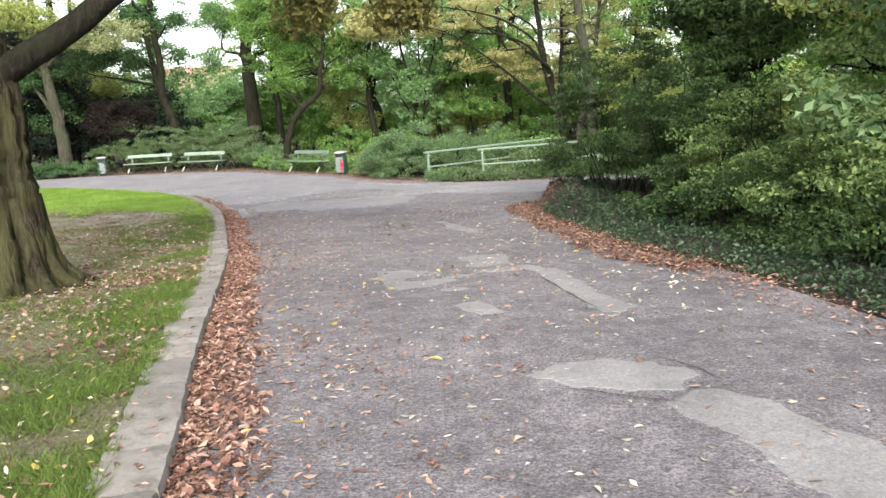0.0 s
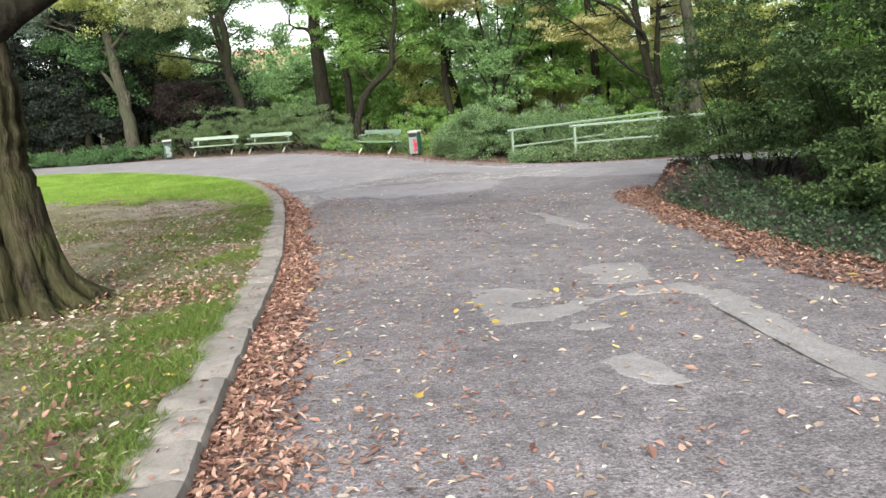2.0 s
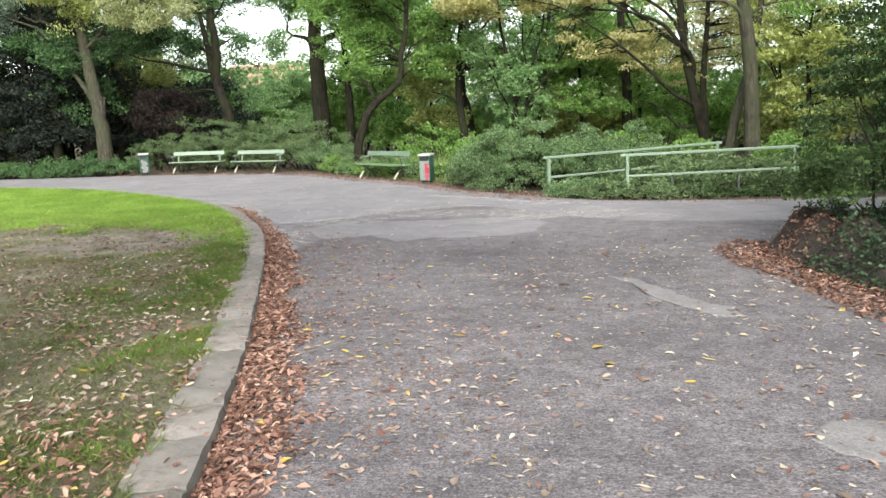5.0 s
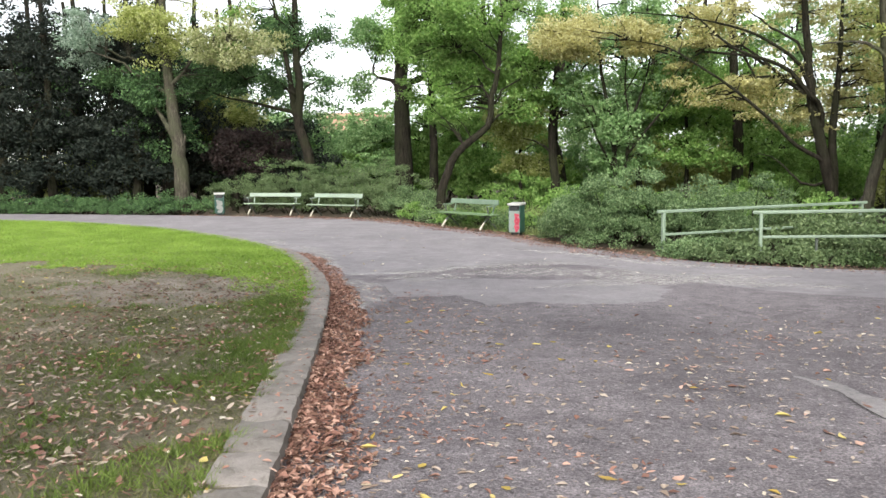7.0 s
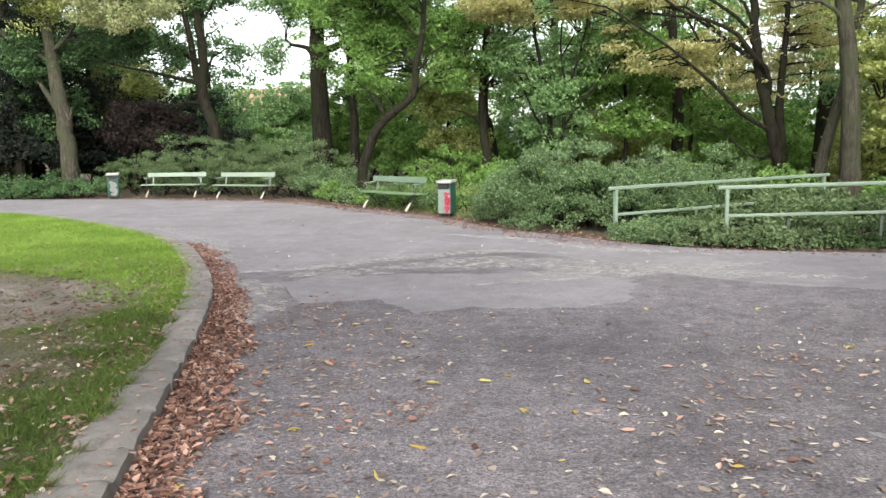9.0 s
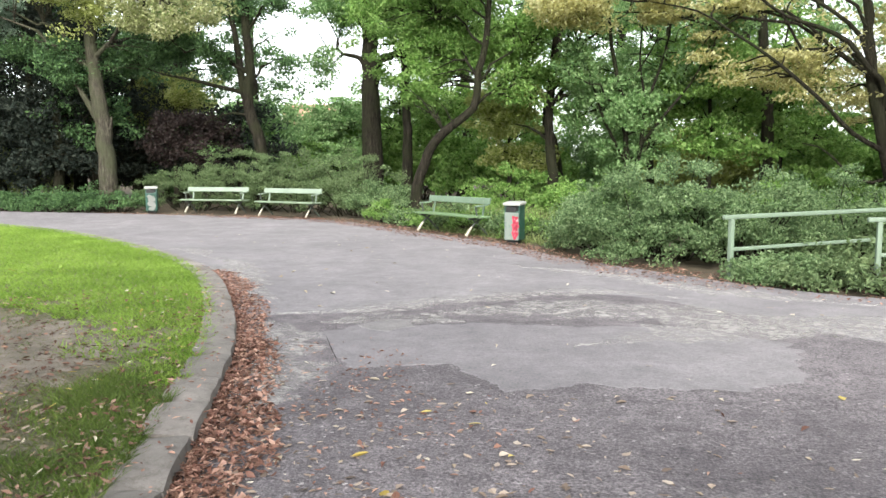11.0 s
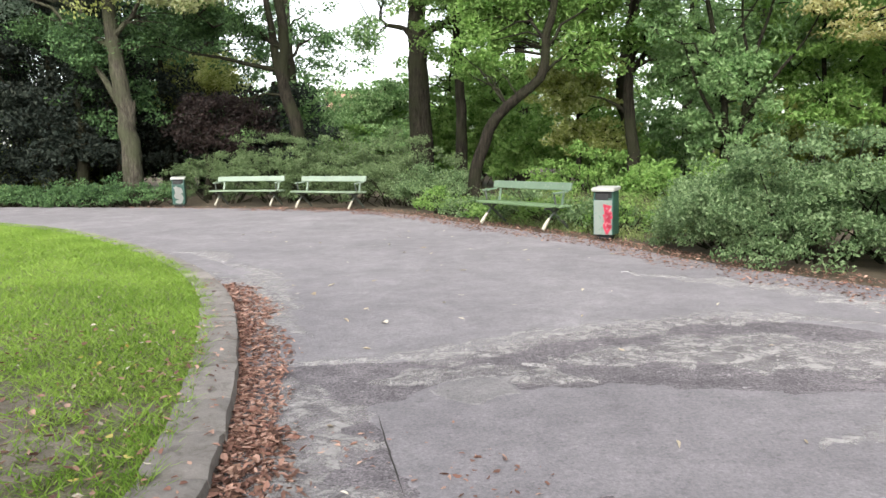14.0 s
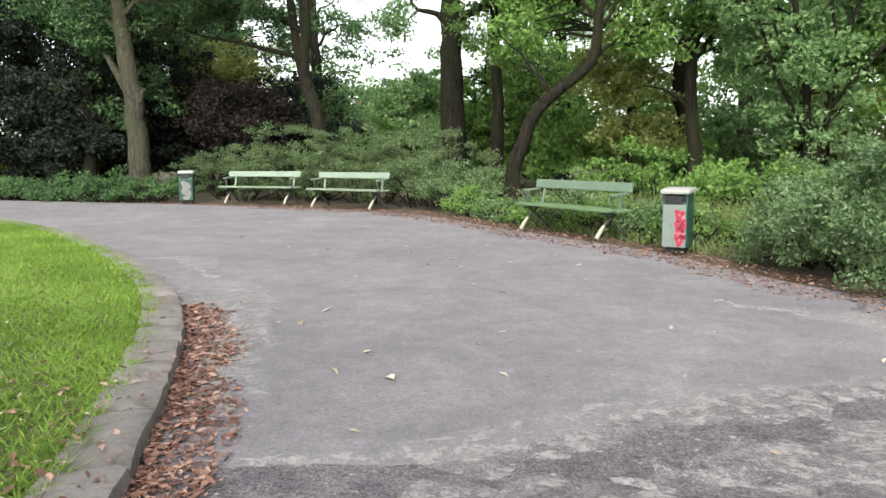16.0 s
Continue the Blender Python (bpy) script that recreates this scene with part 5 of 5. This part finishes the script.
def thin(p, scale, cut, seed=0.0):
    k = np.array([noise.noise((x * scale, y * scale, seed)) for x, y in p])
    return p[k + rng.normal(size=len(p)) * 0.12 > cut]


GUT = "brown fallen leaves heaped along the kerb"
p = ground_points(13000, KERB, 0.0, 0.41, 1, 0.5, 19.6, 1.7)
fallen("kerb_leaves", p, 0.008, 0.035, 0.05, "litter", GUT, 0.5)
p = ground_points(4500, KERB, 0.0, 0.4, 1, 0.5, 19.6, 1.7)
fallen("kerb_leaves", p, 0.008, 0.03, 0.058, "litter_dark", GUT, 0.55)
p = ground_points(5000, BED, -0.2, 0.5, -1, 8, 17.0, 1.2)
fallen("bed_leaves", p, 0.008, 0.03, 0.058, "litter_dark", "brown leaves along the thicket's edge", 0.6)
p = thin(ground_points(4200, KERB, 0.22, 1.6, 1, 1, 19.5, 1.6), 1.1, -0.05)
fallen("kerb_leaves", p, 0.006, 0.006, 0.038, "litter", GUT, 0.85)
p = ground_points(4600, KERB, 0.0, 0.36, 1, 19.3, 24, 1.8)
fallen("kerb_leaves", p, 0.01, 0.02, 0.045, "litter", GUT)
p = ground_points(420, KERB, -0.3, -0.02, 1, 1, 24, 0.6)
fallen("kerb_leaves", p, KERB_H + 0.008, 0.006, 0.04, "litter", "brown leaves lying on the kerb", 0.85)
p = ground_points(9000, BED, -0.3, 0.5, -1, 2.5, 17.0, 1.2)
p = p[rng.random(len(p)) < np.interp(p[:, 1], [5, 8, 10.5], [0.25, 0.6, 1.0])]
fallen("bed_leaves", p, 0.008, 0.03, 0.045, "litter", "brown leaves along the thicket's edge", 0.75)
p = thin(ground_points(550, BED, 0.4, 1.8, -1, 6, 17.0, 1.3), 1.2, 0)
fallen("bed_leaves", p, 0.008, 0.006, 0.055, "litter_pale", "pale leaves scattered along the thicket's edge")
p = ground_points(3200, BACK, -0.5, 0.35, 1, 21.8, 36.5, 1.0)
fallen("edge_leaves", p, 0.012, 0.02, 0.042, "litter", "brown leaves along the tarmac's far edge", 0.7)
p = ground_points(6500, BACK, -0.45, 0.7, -1, 23.5, 35.5, 1.0)
fallen("edge_leaves", p[:3600], 0.008, 0.012, 0.042, "litter_dark", "dark brown leaves along the tarmac's far edge", 0.8)
fallen("edge_leaves", p[3600:], 0.01, 0.014, 0.045, "litter", "brown leaves along the tarmac's far edge", 0.8)


def spread_on_path(n, y0, y1):
    y = rng.uniform(y0, y1, n)
    a, b = kerb_x(y), np.array([min(right_x(v), 9.0) for v in y])
    return np.column_stack([a + (b - a) * rng.random(n), y])


LOOSE = "fallen leaves scattered on the asphalt"


def sparse(p):
    """Fewer leaves on the first stretch of the path."""
    return p[rng.random(len(p)) < np.interp(p[:, 1], [3, 7, 11], [0.3, 0.5, 1.0])]


def drift(p, reach, floor):
    """Most leaves lie near the kerb and in drifts."""
    near = np.clip(1 - (p[:, 0] - kerb_x(p[:, 1])) / reach, 0, 1)
    k = np.array([noise.noise((x * 0.55, y * 0.4, 21)) for x, y in p])
    return p[rng.random(len(p)) < floor + near * 0.7 + 0.9 * np.clip(k, 0, 1)]


fallen("path_leaves", sparse(drift(spread_on_path(10500, 1, 18.5), 2.8, 0.18)), 0.006, 0.004, 0.053, "litter_faded", LOOSE, 0.93)
fallen("path_leaves", sparse(drift(spread_on_path(2600, 1, 18.8), 2.0, 0.12)), 0.006, 0.006, 0.062, "litter", LOOSE, 0.85)
fallen("path_leaves", sparse(drift(spread_on_path(1900, 1, 18.8), 3.0, 0.18)), 0.006, 0.004, 0.046, "litter_pale", LOOSE, 0.93)
fallen("path_leaves", sparse(drift(spread_on_path(300, 1, 18.5), 3.0, 0.25)), 0.008, 0.006, 0.085, "litter_yellow", LOOSE, 0.88)
fallen("path_leaves", spread_on_path(130, 17, 30), 0.012, 0.004, 0.075, "litter_pale", LOOSE, 0.9)
cc = np.vstack([[(0.42, 4.8)], spread_on_path(34, 5, 18)])
p = np.repeat(cc, 16, axis=0) + rng.normal(size=(len(cc) * 16, 2)) * 0.13
fallen("path_leaves", p, 0.008, 0.02, 0.05, "litter", LOOSE, 0.75)


def on_lawn(n, y0, y1, reach):
    y = rng.uniform(y0, y1, n) - 4.0 * rng.random(n) ** 4
    p = np.column_stack([kerb_x(y) - KERB_W + 0.055 - reach * rng.random(n) ** 1.2 * (0.75 + 0.5 * rng.random(n)), y])
    trodden = ((p[:, 0] + 8.0) / 2.0) ** 2 + ((p[:, 1] - 18.6) / 1.45) ** 2 + rng.normal(size=n) * 0.15
    trodden += 1.1 * np.array([noise.noise((x * 1.7, v * 1.7, 2)) + 0.6 * noise.noise((x * 5, v * 5, 2)) for x, v in p])
    return p[(trodden > 1) | (rng.random(n) < 0.22)]


LIFT = KERB_H - 0.025
p = thin(on_lawn(14000, 1, 22, 6.5), 0.7, -0.05, 2.0)
fallen("lawn_leaves", p, LIFT + 0.01, 0.05, 0.045, "litter", "brown leaves lying in the grass", 0.6)
p = thin(on_lawn(1100, 1, 24, 6), 0.7, 0.0, 4.0)
fallen("lawn_leaves", p, LIFT + 0.01, 0.05, 0.055, "litter_yellow", "yellow leaves lying in the grass", 0.6)
p = thin(on_lawn(3800, 1, 23, 6.5), 0.7, -0.05, 6.0)
fallen("lawn_leaves", p, LIFT + 0.01, 0.05, 0.045, "litter_pale", "pale dry leaves lying in the grass", 0.7)
p = thin(on_lawn(9000, 6.5, 17.5, 6.0), 1.1, -0.1, 8.0)
fallen("lawn_leaves", p, LIFT + 0.008, 0.03, 0.055, "litter_faded", "tan leaves strewn over the thin grass", 0.75)
p = thin(on_lawn(11000, 2, 19, 5.5), 1.5, 0.12, 11.0)
fallen("lawn_leaves", p, LIFT + 0.008, 0.05, 0.055, "litter_dark", "dark heaps of leaves in the grass", 0.6)
p = rng.normal(size=(700, 2)) * (0.5, 0.4) + (-3.85, 9.5)
p = p[p[:, 0] < kerb_x(p[:, 1]) - KERB_W]
fallen("lawn_leaves", p, LIFT, 0.08, 0.045, "litter", "brown leaves caught beside the roots", 0.4)


p = rng.normal(size=(1500, 2)) * (1.2, 0.7) + (-7.6, 18.4)
p = p[p[:, 0] < kerb_x(p[:, 1]) - KERB_W - 0.4]
fallen("lawn_leaves", thin(p, 1.3, -0.1, 3.0), LIFT + 0.006, 0.01, 0.05, "litter_dark", "brown leaves on the trodden earth", 0.8)


def grass_mesh(name, p, height, wide, lean=0.5, mat="grass", lift=LIFT):
    n = len(p)
    z = gz(p[:, 1]) + lift
    c = np.column_stack([p, z])
    a = rng.uniform(0, 2 * np.pi, n)
    s = np.column_stack([np.cos(a), np.sin(a), np.zeros(n)])
    t = rng.normal(size=(n, 3)) * lean
    t[:, 2] = 1
    h = (np.broadcast_to(height, n) * rng.uniform(0.5, 1.3, n))[:, None]
    w = wide * rng.uniform(0.7, 1.3, (n, 1))
    tip = c + t * h + np.column_stack([t[:, 0], t[:, 1], np.zeros(n)]) * h * 0.5
    v = np.stack([c - s * w, c + s * w, tip], 1).reshape(-1, 3)
    f = np.arange(n * 3).reshape(-1, 3)
    return mesh_np(name, v, f, M[mat])


TURF = "green tufted grass of the lawn"
def worn(p, seed):
    """How thick the grass is at p: thin in the lawn's middle stretch, there right up to the kerb."""
    away = np.clip((kerb_x(p[:, 1]) - KERB_W - p[:, 0] - 0.35) / 0.6, 0, 1)
    bare = np.clip((p[:, 1] - 8.6) / 1.5, 0, 1) * np.clip((15.4 - p[:, 1]) / 1.2, 0, 1)
    mid = np.clip((p[:, 1] - 6.5) / 2.5, 0, 1) * np.clip((20.6 - p[:, 1]) / 1.5, 0, 1)
    k = np.array([noise.noise((x * 0.9, y * 0.9, seed)) + 0.55 * noise.noise((x * 2.6, y * 2.6, seed)) for x, y in p])
    return k - 0.33 * mid * np.maximum(away, bare)


p = on_lawn(170000, 1.5, 22.5, 5.5)
p = p[worn(p, 1.0) + rng.normal(size=len(p)) * 0.15 > -0.72]
p = p[p[:, 1] < 18.5 + 3.5 * rng.random(len(p))]
stuff("grass", grass_mesh("grass", p, 0.026, 0.0042, 1.1, "grass_dry"), "short dry olive grass of the lawn", "grass")
p = on_lawn(230000, 1.5, 22, 5.0)
p = p[worn(p, 1.0) + rng.normal(size=len(p)) * 0.12 > -0.02]
p = p[p[:, 1] < 18.0 + 3.5 * rng.random(len(p))]
stuff("grass", grass_mesh("grass", p, 0.045, 0.0045, 0.8), TURF, "grass")
p = on_lawn(70000, 1, 23, 0.75)
p = p[worn(p, 7.0) + rng.normal(size=len(p)) * 0.1 > -0.05]
p = p[p[:, 1] < 17.0 + 3.5 * rng.random(len(p))]
stuff("grass", grass_mesh("grass", p, 0.07, 0.0042, 0.6), TURF, "grass")
p = on_lawn(210000, 18.0, 33, 9)
edge = np.array([noise.noise((x * 1.1, v * 1.1, 6)) + 0.6 * noise.noise((x * 4, v * 4, 6)) for x, v in p])
far = p[:, 1] > np.interp(kerb_x(p[:, 1]) - p[:, 0], [0.7, 2.0], [17.5, 20.3]) + 0.2 * np.abs(p[:, 0] + 7.5) + 1.3 * edge
stuff("grass", grass_mesh("grass", p[far], 0.05, 0.0065, 0.8, "grass_lush"), TURF, "grass")

# tall weedy grass behind the third bench and the bin
k = rng.random(5200)
p = np.column_stack([-6.6 + 4.4 * k, 33.0 - 5.0 * k]) + np.column_stack([0.25 + rng.random(5200) * 1.1, 0.25 + rng.random(5200) * 1.1])
p = thin(p, 1.6, -0.12, 13.0)
stuff("tall_grass", grass_mesh("tall_grass", p, 0.55, 0.009, 0.3, "grass_weed", -0.02), "tall pale green grass behind the bench", "grass")
k = rng.random(900)
p = np.column_stack([-6.0 + 3.4 * k, 32.0 - 3.9 * k]) + rng.normal(size=(900, 2)) * 0.16
stuff("tall_grass", grass_mesh("tall_grass", p, 0.2, 0.008, 0.5, "grass_weed", -0.02), "short weedy grass round the bench legs", "grass")

# ivy carpet of the right-hand bed
p = ground_points(18000, BED, 0.05, 1.5, 1, 2, 17.4, 0.95)
p = p[np.array([noise.noise((x * 2.3, y * 2.3, 8)) + 0.5 * noise.noise((x * 6, y * 6, 3)) for x, y in p]) + rng.normal(size=len(p)) * 0.1 > -0.36]
nose = np.hypot(p[:, 0] - 2.15, p[:, 1] - 16.1) + rng.normal(size=len(p)) * 0.15
p = p[nose > 0.8]
z = gz(p[:, 1]) + 0.01 + bank_h(p[:, 0], p[:, 1]) + rng.random(len(p)) ** 1.5 * 0.1
stuff("ivy", leaves("ivy", np.column_stack([p, z]), 0.052, M["leaf_ivy"], rng, 0.6, 0.8), "dark ivy carpet under the thicket", "ivy")
p = rng.normal(size=(600, 2)) * (0.3, 0.42) + (2.25, 15.9)
z = gz(p[:, 1]) + 0.005 + bank_h(p[:, 0], p[:, 1]) + rng.random(len(p)) * 0.02
stuff("bank_leaves", leaves("bank_leaves", np.column_stack([p, z]), 0.05, M["litter_dark"], rng, 0.5, 0.7), "dark brown leaves on the earth bank", "leaves")
